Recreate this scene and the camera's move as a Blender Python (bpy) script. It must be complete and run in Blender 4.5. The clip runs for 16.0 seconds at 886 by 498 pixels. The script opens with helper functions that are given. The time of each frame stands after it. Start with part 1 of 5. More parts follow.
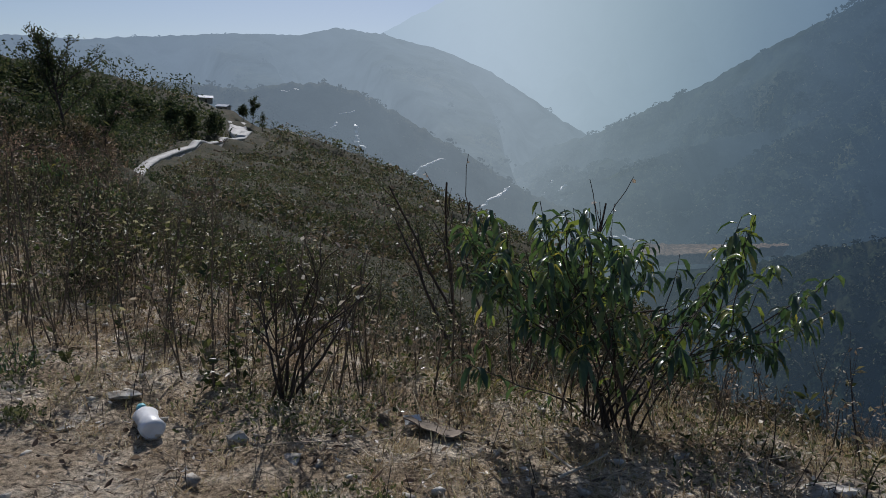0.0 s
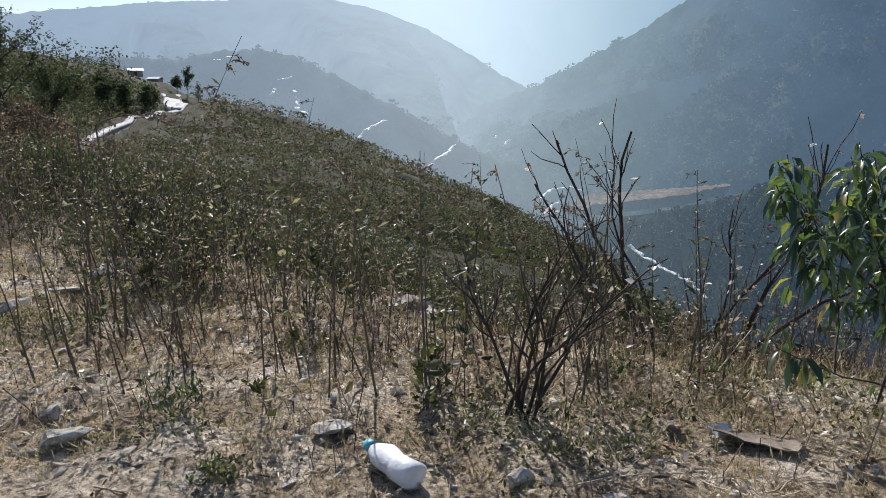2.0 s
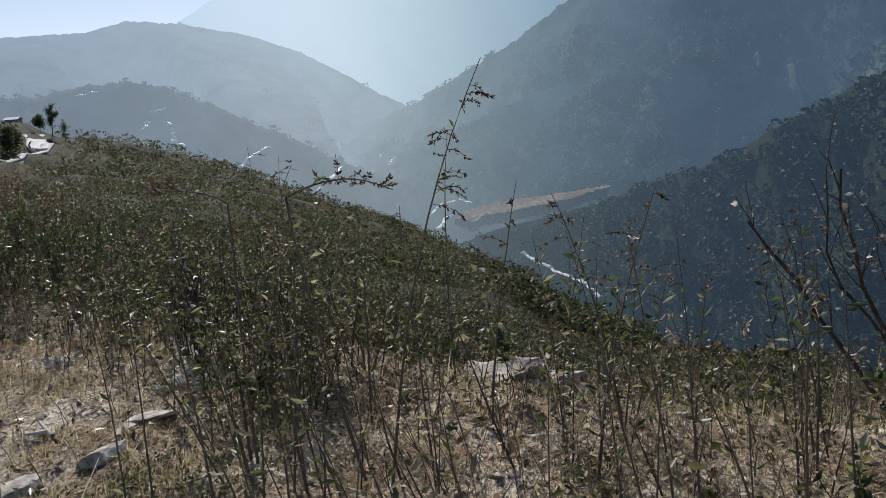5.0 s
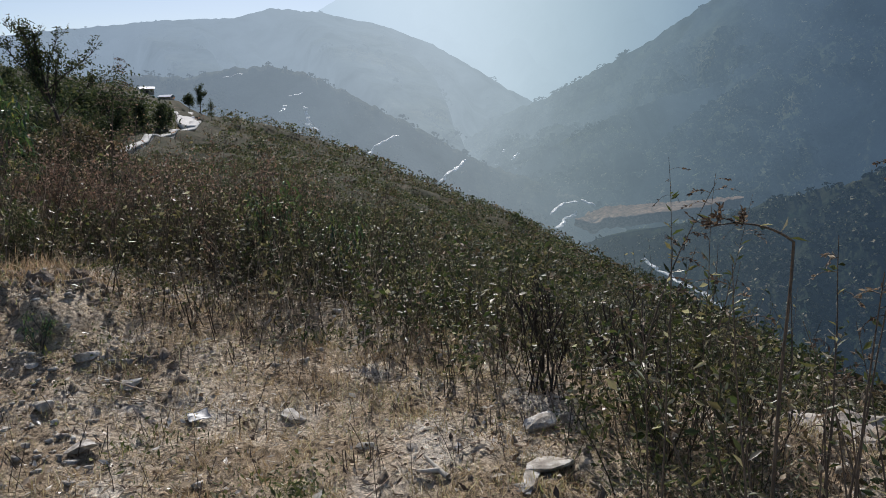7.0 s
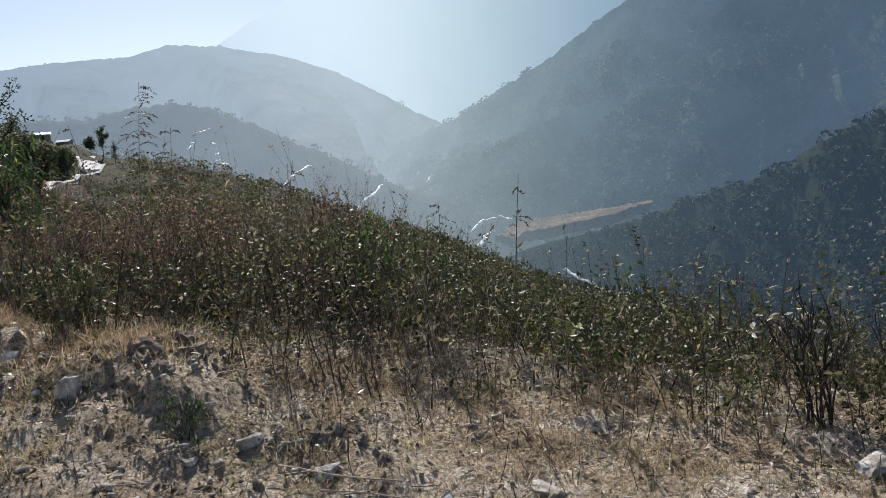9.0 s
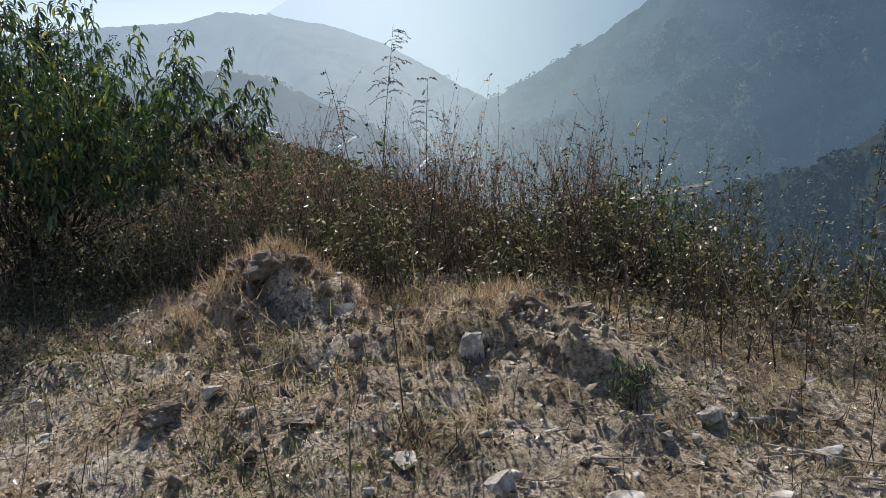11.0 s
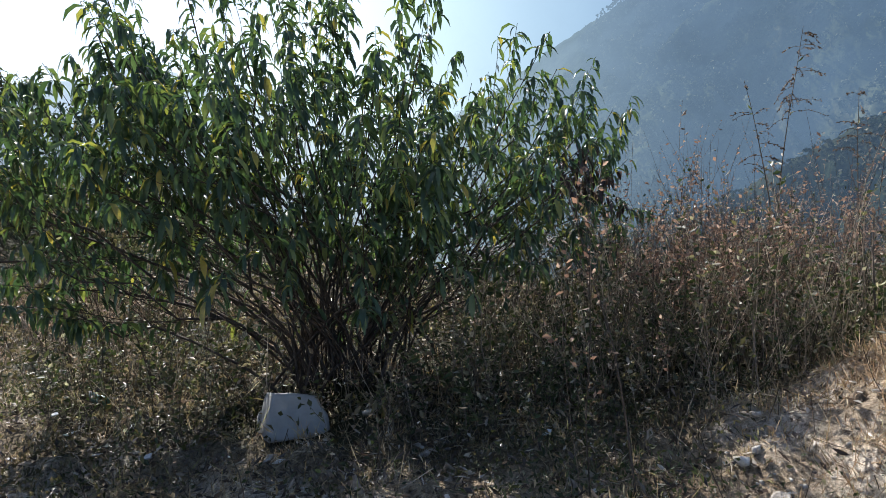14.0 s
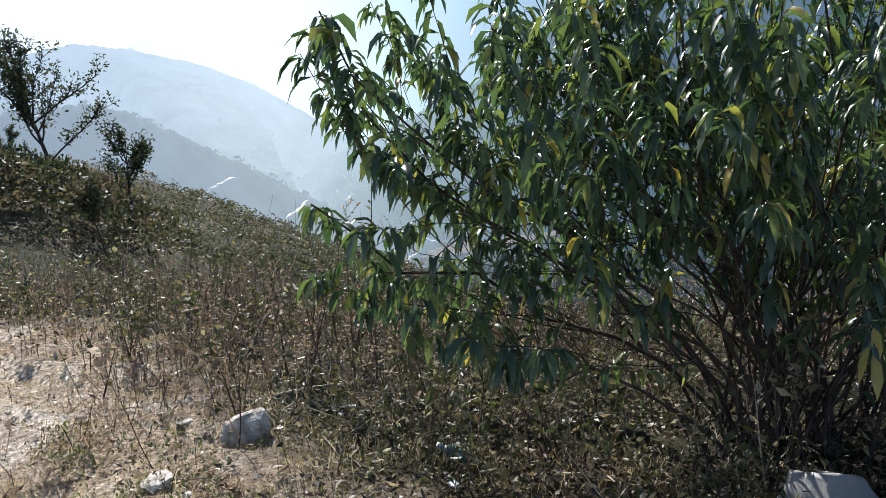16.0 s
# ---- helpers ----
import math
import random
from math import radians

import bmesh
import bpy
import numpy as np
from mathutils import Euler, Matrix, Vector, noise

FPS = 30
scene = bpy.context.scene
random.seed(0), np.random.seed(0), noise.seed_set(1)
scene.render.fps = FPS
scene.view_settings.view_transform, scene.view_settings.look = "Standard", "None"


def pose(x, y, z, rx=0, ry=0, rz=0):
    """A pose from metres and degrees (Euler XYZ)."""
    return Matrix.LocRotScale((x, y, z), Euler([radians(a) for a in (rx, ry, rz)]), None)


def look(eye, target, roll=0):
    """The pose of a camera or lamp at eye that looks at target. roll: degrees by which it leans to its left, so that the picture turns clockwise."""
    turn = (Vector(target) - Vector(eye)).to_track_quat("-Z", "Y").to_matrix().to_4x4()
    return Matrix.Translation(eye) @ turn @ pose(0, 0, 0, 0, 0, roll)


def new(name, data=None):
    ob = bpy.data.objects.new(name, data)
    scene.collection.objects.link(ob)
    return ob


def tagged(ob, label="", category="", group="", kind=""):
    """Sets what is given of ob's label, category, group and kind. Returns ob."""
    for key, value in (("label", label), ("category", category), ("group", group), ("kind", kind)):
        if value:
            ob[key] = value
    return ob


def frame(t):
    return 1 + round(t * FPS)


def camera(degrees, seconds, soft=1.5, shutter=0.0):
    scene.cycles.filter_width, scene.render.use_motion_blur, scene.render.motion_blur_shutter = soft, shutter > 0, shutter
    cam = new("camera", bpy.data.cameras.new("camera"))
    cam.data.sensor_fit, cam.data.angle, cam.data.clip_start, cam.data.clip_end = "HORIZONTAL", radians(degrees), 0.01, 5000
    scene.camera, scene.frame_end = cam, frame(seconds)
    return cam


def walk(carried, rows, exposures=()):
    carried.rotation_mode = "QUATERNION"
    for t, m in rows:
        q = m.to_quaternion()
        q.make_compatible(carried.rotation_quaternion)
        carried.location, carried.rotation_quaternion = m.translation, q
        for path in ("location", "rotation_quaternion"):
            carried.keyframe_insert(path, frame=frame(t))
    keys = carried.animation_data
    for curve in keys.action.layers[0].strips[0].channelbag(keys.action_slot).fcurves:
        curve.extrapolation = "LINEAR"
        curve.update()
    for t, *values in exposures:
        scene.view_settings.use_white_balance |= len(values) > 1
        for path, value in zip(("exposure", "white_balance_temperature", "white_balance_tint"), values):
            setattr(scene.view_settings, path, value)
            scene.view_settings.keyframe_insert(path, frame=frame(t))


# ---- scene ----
cam = camera(61.8, 16.0, soft=0.75)
PATH = [
    (0, (-0.012, 0.016, 1.602), (-0.021, 1.994, 1.304), 2.4),
    (0.5, (-0.516, 0.126, 1.487), (-0.419, 2.086, 1.100), 0.8),
    (1, (-0.936, 0.432, 1.457), (-0.813, 2.380, 1.023), -2.3),
    (1.5, (-1.230, 0.723, 1.508), (-1.114, 2.682, 1.123), -1.6),
    (2, (-1.554, 1.005, 1.490), (-1.423, 2.960, 1.090), -0.8),
    (2.5, (-1.742, 1.314, 1.539), (-1.465, 3.246, 1.103), -3.2),
    (3, (-1.907, 1.493, 1.648), (-1.572, 3.433, 1.294), -3.9),
    (3.2, (-1.975, 1.575, 1.670), (-1.641, 3.519, 1.342), -2.0),
    (5.3, (-3.600, 2.662, 1.655), (-3.138, 4.569, 1.268), -5.5),
    (5.5, (-3.771, 2.731, 1.663), (-3.298, 4.625, 1.225), -6.2),
    (6, (-4.161, 2.940, 1.714), (-3.694, 4.845, 1.322), -4.4),
    (6.5, (-4.529, 3.245, 1.767), (-4.271, 5.198, 1.424), -4.6),
    (7, (-4.901, 3.480, 1.797), (-4.783, 5.443, 1.434), -1.4),
    (7.5, (-5.456, 3.682, 1.797), (-5.296, 5.646, 1.454), -3.7),
    (8, (-5.904, 3.971, 1.776), (-5.692, 5.932, 1.446), -5.7),
    (8.2, (-6.033, 4.136, 1.799), (-5.702, 6.090, 1.524), -6.6),
    (10.3, (-7.910, 4.880, 1.720), (-7.688, 6.830, 1.333), -1.1),
    (10.5, (-8.136, 5.014, 1.703), (-7.940, 6.972, 1.349), -0.8),
    (11, (-8.782, 5.332, 1.737), (-8.554, 7.284, 1.367), -3.3),
    (11.5, (-9.435, 5.747, 1.746), (-9.094, 7.697, 1.460), -4.5),
    (12, (-10.050, 6.123, 1.802), (-9.753, 8.084, 1.543), -3.3),
    (12.5, (-10.742, 6.480, 1.788), (-10.328, 8.410, 1.472), -4.3),
    (13, (-11.276, 7.083, 1.757), (-10.957, 9.043, 1.524), -4.2),
    (13.5, (-11.888, 7.564, 1.773), (-11.524, 9.516, 1.539), -2.4),
    (14, (-12.492, 7.988, 1.836), (-12.011, 9.913, 1.584), -4.7),
    (14.5, (-12.966, 8.625, 1.882), (-12.476, 10.537, 1.560), -2.6),
    (15, (-13.469, 9.040, 1.893), (-12.931, 10.947, 1.614), 0.1),
    (15.5, (-14.054, 9.407, 1.875), (-13.484, 11.299, 1.563), -2.7),
    (16, (-14.897, 10.019, 1.939), (-14.313, 11.913, 1.668), -1.8),
]
EXPOSURES = [(0, -0.65), (0.5, -0.25), (1, 0.1), (2, 0.22), (3, 0.35), (5.5, -0.15), (6, 0.4), (6.5, -0.05), (7, -0.15), (7.5, -0.25), (8, -0.1), (10.5, 0.15), (11, 0.1), (12, -0.1), (12.5, -0.05), (13, 0.3), (13.5, 0.45), (14, 0.8), (14.5, 1.4), (15, 1.55), (15.5, 1.45), (16, 0.7)]
WHITE_T, WHITE_K = [0, 3, 6, 8, 12.5, 14.5, 16], [6060, 6170, 6200, 6300, 6330, 6230, 6130]
walk(cam, [(t, look(eye, target, roll)) for t, eye, target, roll in PATH], [(t, stops, float(np.interp(t, WHITE_T, WHITE_K)), 12) for t, stops in EXPOSURES])

# ---- world, sun ----
SUN_AZ, SUN_EL = radians(-6), radians(41)
SUN_DIR = Vector((math.sin(SUN_AZ) * math.cos(SUN_EL), math.cos(SUN_AZ) * math.cos(SUN_EL), math.sin(SUN_EL)))
world = bpy.data.worlds.new("world")
scene.world = world
world.use_nodes = True
wn = world.node_tree.nodes
sky = wn.new("ShaderNodeTexSky")
sky.sky_type, sky.sun_disc = "NISHITA", False
sky.sun_elevation, sky.sun_rotation = SUN_EL, SUN_AZ
sky.air_density, sky.dust_density, sky.ozone_density, sky.altitude = 1.0, 2.0, 1.5, 1200
wn["Background"].inputs["Strength"].default_value = 0.095
world.node_tree.links.new(sky.outputs[0], wn["Background"].inputs["Color"])
sun = new("sun", bpy.data.lights.new("sun", "SUN"))
sun.data.energy, sun.data.angle, sun.data.color = 5.0, radians(0.6), (1.0, 0.95, 0.88)
sun.matrix_world = look(SUN_DIR * 50, (0, 0, 0))

# ---- materials ----
def material(name):
    m = bpy.data.materials.new(name)
    m.use_nodes = True
    return m, m.node_tree.nodes, m.node_tree.links


def ramp(nodes, links, source, stops):
    r = nodes.new("ShaderNodeValToRGB")
    e = r.color_ramp.elements
    while len(e) < len(stops):
        e.new(0.5)
    for el, (p, c) in zip(e, stops):
        el.position, el.color = p, (*c, 1)
    links.new(source, r.inputs[0])
    return r.outputs[0]


def noise_tex(nodes, links, scale, detail=5, rough=0.55, coord="Object", dist=0.0):
    tc = nodes.new("ShaderNodeTexCoord")
    n = nodes.new("ShaderNodeTexNoise")
    n.inputs["Scale"].default_value, n.inputs["Detail"].default_value = scale, detail
    n.inputs["Roughness"].default_value, n.inputs["Distortion"].default_value = rough, dist
    links.new(tc.outputs[coord], n.inputs["Vector"])
    return n.outputs["Fac"]


def mix(nodes, links, fac, a, b, mode="MIX"):
    m = nodes.new("ShaderNodeMix")
    m.data_type, m.blend_type = "RGBA", mode
    for sock, val in ((m.inputs[0], fac), (m.inputs[6], a), (m.inputs[7], b)):
        if isinstance(val, (int, float)):
            sock.default_value = val
        elif isinstance(val, tuple):
            sock.default_value = (*val, 1)
        else:
            links.new(val, sock)
    return m.outputs[2]


def bump(nodes, links, height, strength, distance, bsdf):
    b = nodes.new("ShaderNodeBump")
    b.inputs["Strength"].default_value, b.inputs["Distance"].default_value = strength, distance
    links.new(height, b.inputs["Height"])
    links.new(b.outputs[0], bsdf.inputs["Normal"])


def leaf_mat(name, stops, trans=0.5, rough=0.45, tint=(1.0, 1.0, 1.0), spec=0.5, patches=None, patch_scale=0.35):
    """Leaf surface: one random colour a leaf, light shining through the blade."""
    m, n, l = material(name)
    bs = n["Principled BSDF"]
    geo = n.new("ShaderNodeNewGeometry")
    col = ramp(n, l, geo.outputs["Random Per Island"], stops)
    if patches:
        col = mix(n, l, ramp(n, l, noise_tex(n, l, patch_scale, 5, 0.6), [(0.47, (0, 0, 0)), (0.62, (1, 1, 1))]), col, ramp(n, l, geo.outputs["Random Per Island"], patches))
    col = mix(n, l, 0.35, col, ramp(n, l, noise_tex(n, l, 60, 3), [(0.3, (0.5, 0.5, 0.5)), (0.7, (1, 1, 1))]), "MULTIPLY")
    l.new(col, bs.inputs["Base Color"])
    bs.inputs["Roughness"].default_value = rough
    bs.inputs["Specular IOR Level"].default_value = spec
    tr = n.new("ShaderNodeBsdfTranslucent")
    l.new(mix(n, l, 1.0, col, tint, "MULTIPLY"), tr.inputs["Color"])
    ms = n.new("ShaderNodeMixShader")
    ms.inputs[0].default_value = trans
    l.new(bs.outputs[0], ms.inputs[1])
    l.new(tr.outputs[0], ms.inputs[2])
    l.new(ms.outputs[0], n["Material Output"].inputs[0])
    return m


def plain_mat(name, stops, scale, rough=0.8, bump_scale=40, bump_str=0.4, bump_dist=0.01, island=0.0):
    m, n, l = material(name)
    bs = n["Principled BSDF"]
    col = ramp(n, l, noise_tex(n, l, scale, 6), stops)
    if island:
        geo = n.new("ShaderNodeNewGeometry")
        col = mix(n, l, island, col, ramp(n, l, geo.outputs["Random Per Island"], stops))
    fine = noise_tex(n, l, scale * 9, 4)
    col = mix(n, l, 0.45, col, ramp(n, l, fine, [(0.3, (0.45, 0.45, 0.45)), (0.7, (1.1, 1.1, 1.1))]), "MULTIPLY")
    l.new(col, bs.inputs["Base Color"])
    bs.inputs["Roughness"].default_value = rough
    bs.inputs["Specular IOR Level"].default_value = 0.3
    bump(n, l, noise_tex(n, l, bump_scale, 5), bump_str, bump_dist, bs)
    return m


def ground_mat():
    """Dry roadside soil: dust, tan litter and dark patches on the verge; dark plant litter on the weedy slope; before
    the large bush, litter and the bush's shade both in the colour.
    """
    m, n, l = material("ground_soil")
    bs = n["Principled BSDF"]
    a = ramp(n, l, noise_tex(n, l, 1.3, 8, 0.65), [(0.32, (0.2, 0.15, 0.105)), (0.43, (0.4, 0.315, 0.22)), (0.52, (0.56, 0.47, 0.36)), (0.62, (0.72, 0.65, 0.56))])
    # fine dark specks hold some of the shadows between litter
    b = ramp(n, l, noise_tex(n, l, 26, 9, 0.8), [(0.38, (0.13, 0.11, 0.09)), (0.5, (0.95, 0.92, 0.87)), (0.62, (1.75, 1.72, 1.66))])
    near = mix(n, l, 0.9, a, b, "MULTIPLY")
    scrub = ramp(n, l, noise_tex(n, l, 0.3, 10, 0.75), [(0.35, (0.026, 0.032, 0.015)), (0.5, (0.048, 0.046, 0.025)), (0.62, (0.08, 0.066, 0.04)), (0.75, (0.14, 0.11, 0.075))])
    geo = n.new("ShaderNodeNewGeometry")
    uv = []
    for axis in ((-0.87, 0.49, 0), (0.49, 0.87, 0)):
        dot = n.new("ShaderNodeVectorMath")
        dot.operation = "DOT_PRODUCT"
        dot.inputs[1].default_value = axis
        l.new(geo.outputs["Position"], dot.inputs[0])
        uv.append(dot.outputs["Value"])
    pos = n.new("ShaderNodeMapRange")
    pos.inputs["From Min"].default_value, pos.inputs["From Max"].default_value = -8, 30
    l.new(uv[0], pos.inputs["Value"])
    # dark edge pulled in at 14.4 to 19.6 for litter plus bush shade
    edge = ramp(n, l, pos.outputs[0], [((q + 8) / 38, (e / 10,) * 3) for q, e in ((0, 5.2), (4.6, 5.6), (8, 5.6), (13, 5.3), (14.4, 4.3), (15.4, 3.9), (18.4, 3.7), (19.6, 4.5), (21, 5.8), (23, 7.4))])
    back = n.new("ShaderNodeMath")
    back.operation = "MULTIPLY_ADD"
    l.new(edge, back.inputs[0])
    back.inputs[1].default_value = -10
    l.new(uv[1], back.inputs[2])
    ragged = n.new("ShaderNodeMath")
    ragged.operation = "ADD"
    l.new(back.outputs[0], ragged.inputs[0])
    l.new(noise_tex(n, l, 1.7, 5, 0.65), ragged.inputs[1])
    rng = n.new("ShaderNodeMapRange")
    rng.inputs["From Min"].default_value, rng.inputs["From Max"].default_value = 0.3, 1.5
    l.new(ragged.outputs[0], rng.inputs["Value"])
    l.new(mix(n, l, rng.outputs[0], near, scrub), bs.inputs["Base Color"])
    bs.inputs["Roughness"].default_value = 0.95
    bs.inputs["Specular IOR Level"].default_value = 0.15
    bump(n, l, noise_tex(n, l, 17, 9, 0.75), 1.0, 0.06, bs)
    return m


# haze colours by azimuth, painted into far surfaces as emission
HAZE_GLOW = [(-40, (0.29, 0.38, 0.49)), (-20, (0.34, 0.43, 0.53)), (-6, (0.43, 0.53, 0.61)), (2, (0.52, 0.62, 0.69)), (9, (0.44, 0.54, 0.59)), (15, (0.33, 0.43, 0.48)), (22, (0.22, 0.31, 0.38)), (32, (0.125, 0.195, 0.285)), (60, (0.095, 0.16, 0.245))]


def haze_glow_mat(name, stops, scale, island=False, thin=620.0, mist=0.16, gloss=1.0, spec=0.0, glow=1.0):
    """A surface far across the valley with its haze painted in as emission: the glow grows with the distance
    from the verge and is brightest towards the sun; noise makes soft mist patches in it."""
    m, n, l = material(name)
    bs = n["Principled BSDF"]
    col = ramp(n, l, noise_tex(n, l, scale * 0.22, 6, 0.65), stops)
    if island:
        rnd = n.new("ShaderNodeNewGeometry")
        col = mix(n, l, 0.7, col, ramp(n, l, rnd.outputs["Random Per Island"], stops))
    fine = ramp(n, l, noise_tex(n, l, scale * 1.6, 9, 0.8), [(0.34, (0.2, 0.2, 0.2)), (0.5, (0.8, 0.8, 0.8)), (0.66, (1.6, 1.6, 1.6))])
    l.new(mix(n, l, 0.9, col, fine, "MULTIPLY"), bs.inputs["Base Color"])
    bs.inputs["Roughness"].default_value = gloss
    bs.inputs["Specular IOR Level"].default_value = spec
    bump(n, l, noise_tex(n, l, scale, 8, 0.7), 0.6, 3.0, bs)

    def calc(op, *values, clamp=False):
        q = n.new("ShaderNodeMath")
        q.operation, q.use_clamp = op, clamp
        for sock, val in zip(q.inputs, values):
            if isinstance(val, (int, float)):
                sock.default_value = val
            else:
                l.new(val, sock)
        return q.outputs[0]

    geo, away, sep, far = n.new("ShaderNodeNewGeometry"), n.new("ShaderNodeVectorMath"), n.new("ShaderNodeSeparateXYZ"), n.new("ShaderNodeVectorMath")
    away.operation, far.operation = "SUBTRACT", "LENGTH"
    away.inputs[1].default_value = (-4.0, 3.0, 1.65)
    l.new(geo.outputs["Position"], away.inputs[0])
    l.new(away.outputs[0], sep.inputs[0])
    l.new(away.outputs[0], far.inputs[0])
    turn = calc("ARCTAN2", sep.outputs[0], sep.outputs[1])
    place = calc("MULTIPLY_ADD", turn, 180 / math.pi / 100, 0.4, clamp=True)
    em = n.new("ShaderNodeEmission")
    tint = ramp(n, l, place, [((a + 40) / 100, c) for a, c in HAZE_GLOW])
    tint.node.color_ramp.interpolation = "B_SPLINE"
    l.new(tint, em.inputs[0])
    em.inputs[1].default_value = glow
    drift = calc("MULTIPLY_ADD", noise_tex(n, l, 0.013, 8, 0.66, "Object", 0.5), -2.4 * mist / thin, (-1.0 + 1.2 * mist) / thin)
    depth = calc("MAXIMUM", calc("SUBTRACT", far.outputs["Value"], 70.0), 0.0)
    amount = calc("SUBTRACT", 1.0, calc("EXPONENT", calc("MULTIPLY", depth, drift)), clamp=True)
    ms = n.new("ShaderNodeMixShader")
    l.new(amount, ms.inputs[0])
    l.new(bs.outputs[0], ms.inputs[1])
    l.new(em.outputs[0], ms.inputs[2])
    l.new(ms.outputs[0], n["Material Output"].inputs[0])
    return m


GREENS = [(0.0, (0.038, 0.07, 0.042)), (0.45, (0.06, 0.105, 0.058)), (0.8, (0.105, 0.155, 0.066)), (0.95, (0.22, 0.25, 0.075)), (1.0, (0.46, 0.36, 0.09))]
M_PEACH = leaf_mat("peach_leaf", GREENS, 0.36, 0.3, (1.4, 1.5, 0.8), 0.6)
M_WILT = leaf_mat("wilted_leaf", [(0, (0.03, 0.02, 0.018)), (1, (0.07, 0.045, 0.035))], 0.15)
BROWNS = [(0, (0.08, 0.056, 0.04)), (0.4, (0.17, 0.12, 0.078)), (0.75, (0.28, 0.21, 0.14)), (1, (0.5, 0.42, 0.31))]
OLIVES = [(0, (0.045, 0.046, 0.022)), (0.45, (0.1, 0.094, 0.05)), (0.78, (0.19, 0.155, 0.095)), (1, (0.45, 0.4, 0.3))]
M_HERB = leaf_mat("herb_leaf", [(0, (0.03, 0.045, 0.018)), (0.45, (0.065, 0.09, 0.034)), (0.68, (0.12, 0.13, 0.06)), (0.82, (0.24, 0.2, 0.125)), (0.94, (0.4, 0.36, 0.28)), (1, (0.65, 0.62, 0.55))], 0.34, 0.42, (1.3, 1.35, 0.8), 0.35, OLIVES, 0.8)
M_COVER = leaf_mat("low_herb", [(0, (0.03, 0.04, 0.016)), (0.4, (0.06, 0.07, 0.026)), (0.75, (0.12, 0.1, 0.055)), (0.93, (0.24, 0.19, 0.12)), (1, (0.6, 0.52, 0.39))], 0.3, 0.42, (1.2, 1.2, 0.75), 0.4, BROWNS, 0.5)
M_DRY = leaf_mat("dry_leaf", [(0, (0.15, 0.11, 0.075)), (0.4, (0.3, 0.22, 0.145)), (0.75, (0.46, 0.35, 0.235)), (1, (0.68, 0.59, 0.46))], 0.5, 0.4)
M_RUST = leaf_mat("rusty_seed", [(0, (0.19, 0.11, 0.075)), (0.6, (0.36, 0.225, 0.15)), (1, (0.55, 0.41, 0.3))], 0.48, 0.7)
M_GRASS = leaf_mat("dry_grass", [(0, (0.28, 0.21, 0.11)), (0.35, (0.52, 0.4, 0.22)), (0.62, (0.68, 0.56, 0.35)), (0.8, (0.28, 0.31, 0.11)), (1, (0.8, 0.72, 0.55))], 0.48, 0.4, (1.0, 1.0, 1.0), 0.5, [(0, (0.24, 0.16, 0.085)), (0.5, (0.42, 0.3, 0.165)), (0.85, (0.6, 0.46, 0.29)), (1, (0.74, 0.64, 0.48))], 1.1)
M_LITTER = leaf_mat("leaf_litter", [(0, (0.06, 0.045, 0.035)), (0.3, (0.2, 0.14, 0.095)), (0.6, (0.44, 0.36, 0.26)), (0.85, (0.66, 0.59, 0.49)), (1, (0.85, 0.82, 0.77))], 0.4, 0.33)
M_SCRUB = leaf_mat("scrub_leaf", [(0, (0.016, 0.027, 0.012)), (0.5, (0.056, 0.07, 0.033)), (0.8, (0.105, 0.11, 0.056)), (1, (0.2, 0.18, 0.11))], 0.34, 0.6, (1.1, 1.1, 0.8), 0.3, [(0, (0.05, 0.036, 0.026)), (0.5, (0.15, 0.105, 0.075)), (1, (0.3, 0.23, 0.17))], 0.38)
M_SPURBUSH = leaf_mat("spur_bush_leaf", [(0, (0.03, 0.05, 0.022)), (0.5, (0.09, 0.125, 0.055)), (0.8, (0.17, 0.19, 0.09)), (1, (0.28, 0.24, 0.15))], 0.36, 0.5, (1.1, 1.1, 0.8), 0.3, [(0, (0.06, 0.042, 0.03)), (0.5, (0.17, 0.12, 0.085)), (1, (0.3, 0.23, 0.17))], 0.3)
M_TREE = leaf_mat("tree_leaf", [(0, (0.03, 0.048, 0.026)), (0.6, (0.06, 0.08, 0.04)), (1, (0.13, 0.13, 0.07))], 0.4, 0.7, (1.1, 1.1, 0.8), 0.2)
M_STEM = plain_mat("weed_stem", [(0.3, (0.05, 0.038, 0.03)), (0.55, (0.12, 0.094, 0.07)), (0.75, (0.3, 0.245, 0.185))], 6, 0.8, 80, 0.3, 0.002, 0.6)
M_STRAW = plain_mat("straw_stem", [(0.3, (0.2, 0.15, 0.105)), (0.55, (0.42, 0.335, 0.235)), (0.75, (0.66, 0.56, 0.42))], 6, 0.75, 80, 0.3, 0.002, 0.7)
M_BARK = plain_mat("bark", [(0.3, (0.035, 0.028, 0.023)), (0.6, (0.075, 0.06, 0.05)), (0.8, (0.13, 0.11, 0.092))], 12, 0.85, 90, 0.6, 0.004)
M_STONE = plain_mat("limestone", [(0.3, (0.2, 0.17, 0.14)), (0.48, (0.42, 0.38, 0.32)), (0.68, (0.78, 0.74, 0.67))], 13, 0.9, 45, 0.9, 0.012)
M_CLOD = plain_mat("earth_clod", [(0.3, (0.1, 0.076, 0.056)), (0.5, (0.22, 0.175, 0.13)), (0.72, (0.42, 0.36, 0.29))], 9, 0.95, 40, 0.9, 0.015)
M_PALEEARTH = plain_mat("pale_earth", [(0.3, (0.27, 0.23, 0.19)), (0.5, (0.44, 0.39, 0.33)), (0.7, (0.6, 0.55, 0.49))], 7, 0.9, 30, 0.8, 0.02)
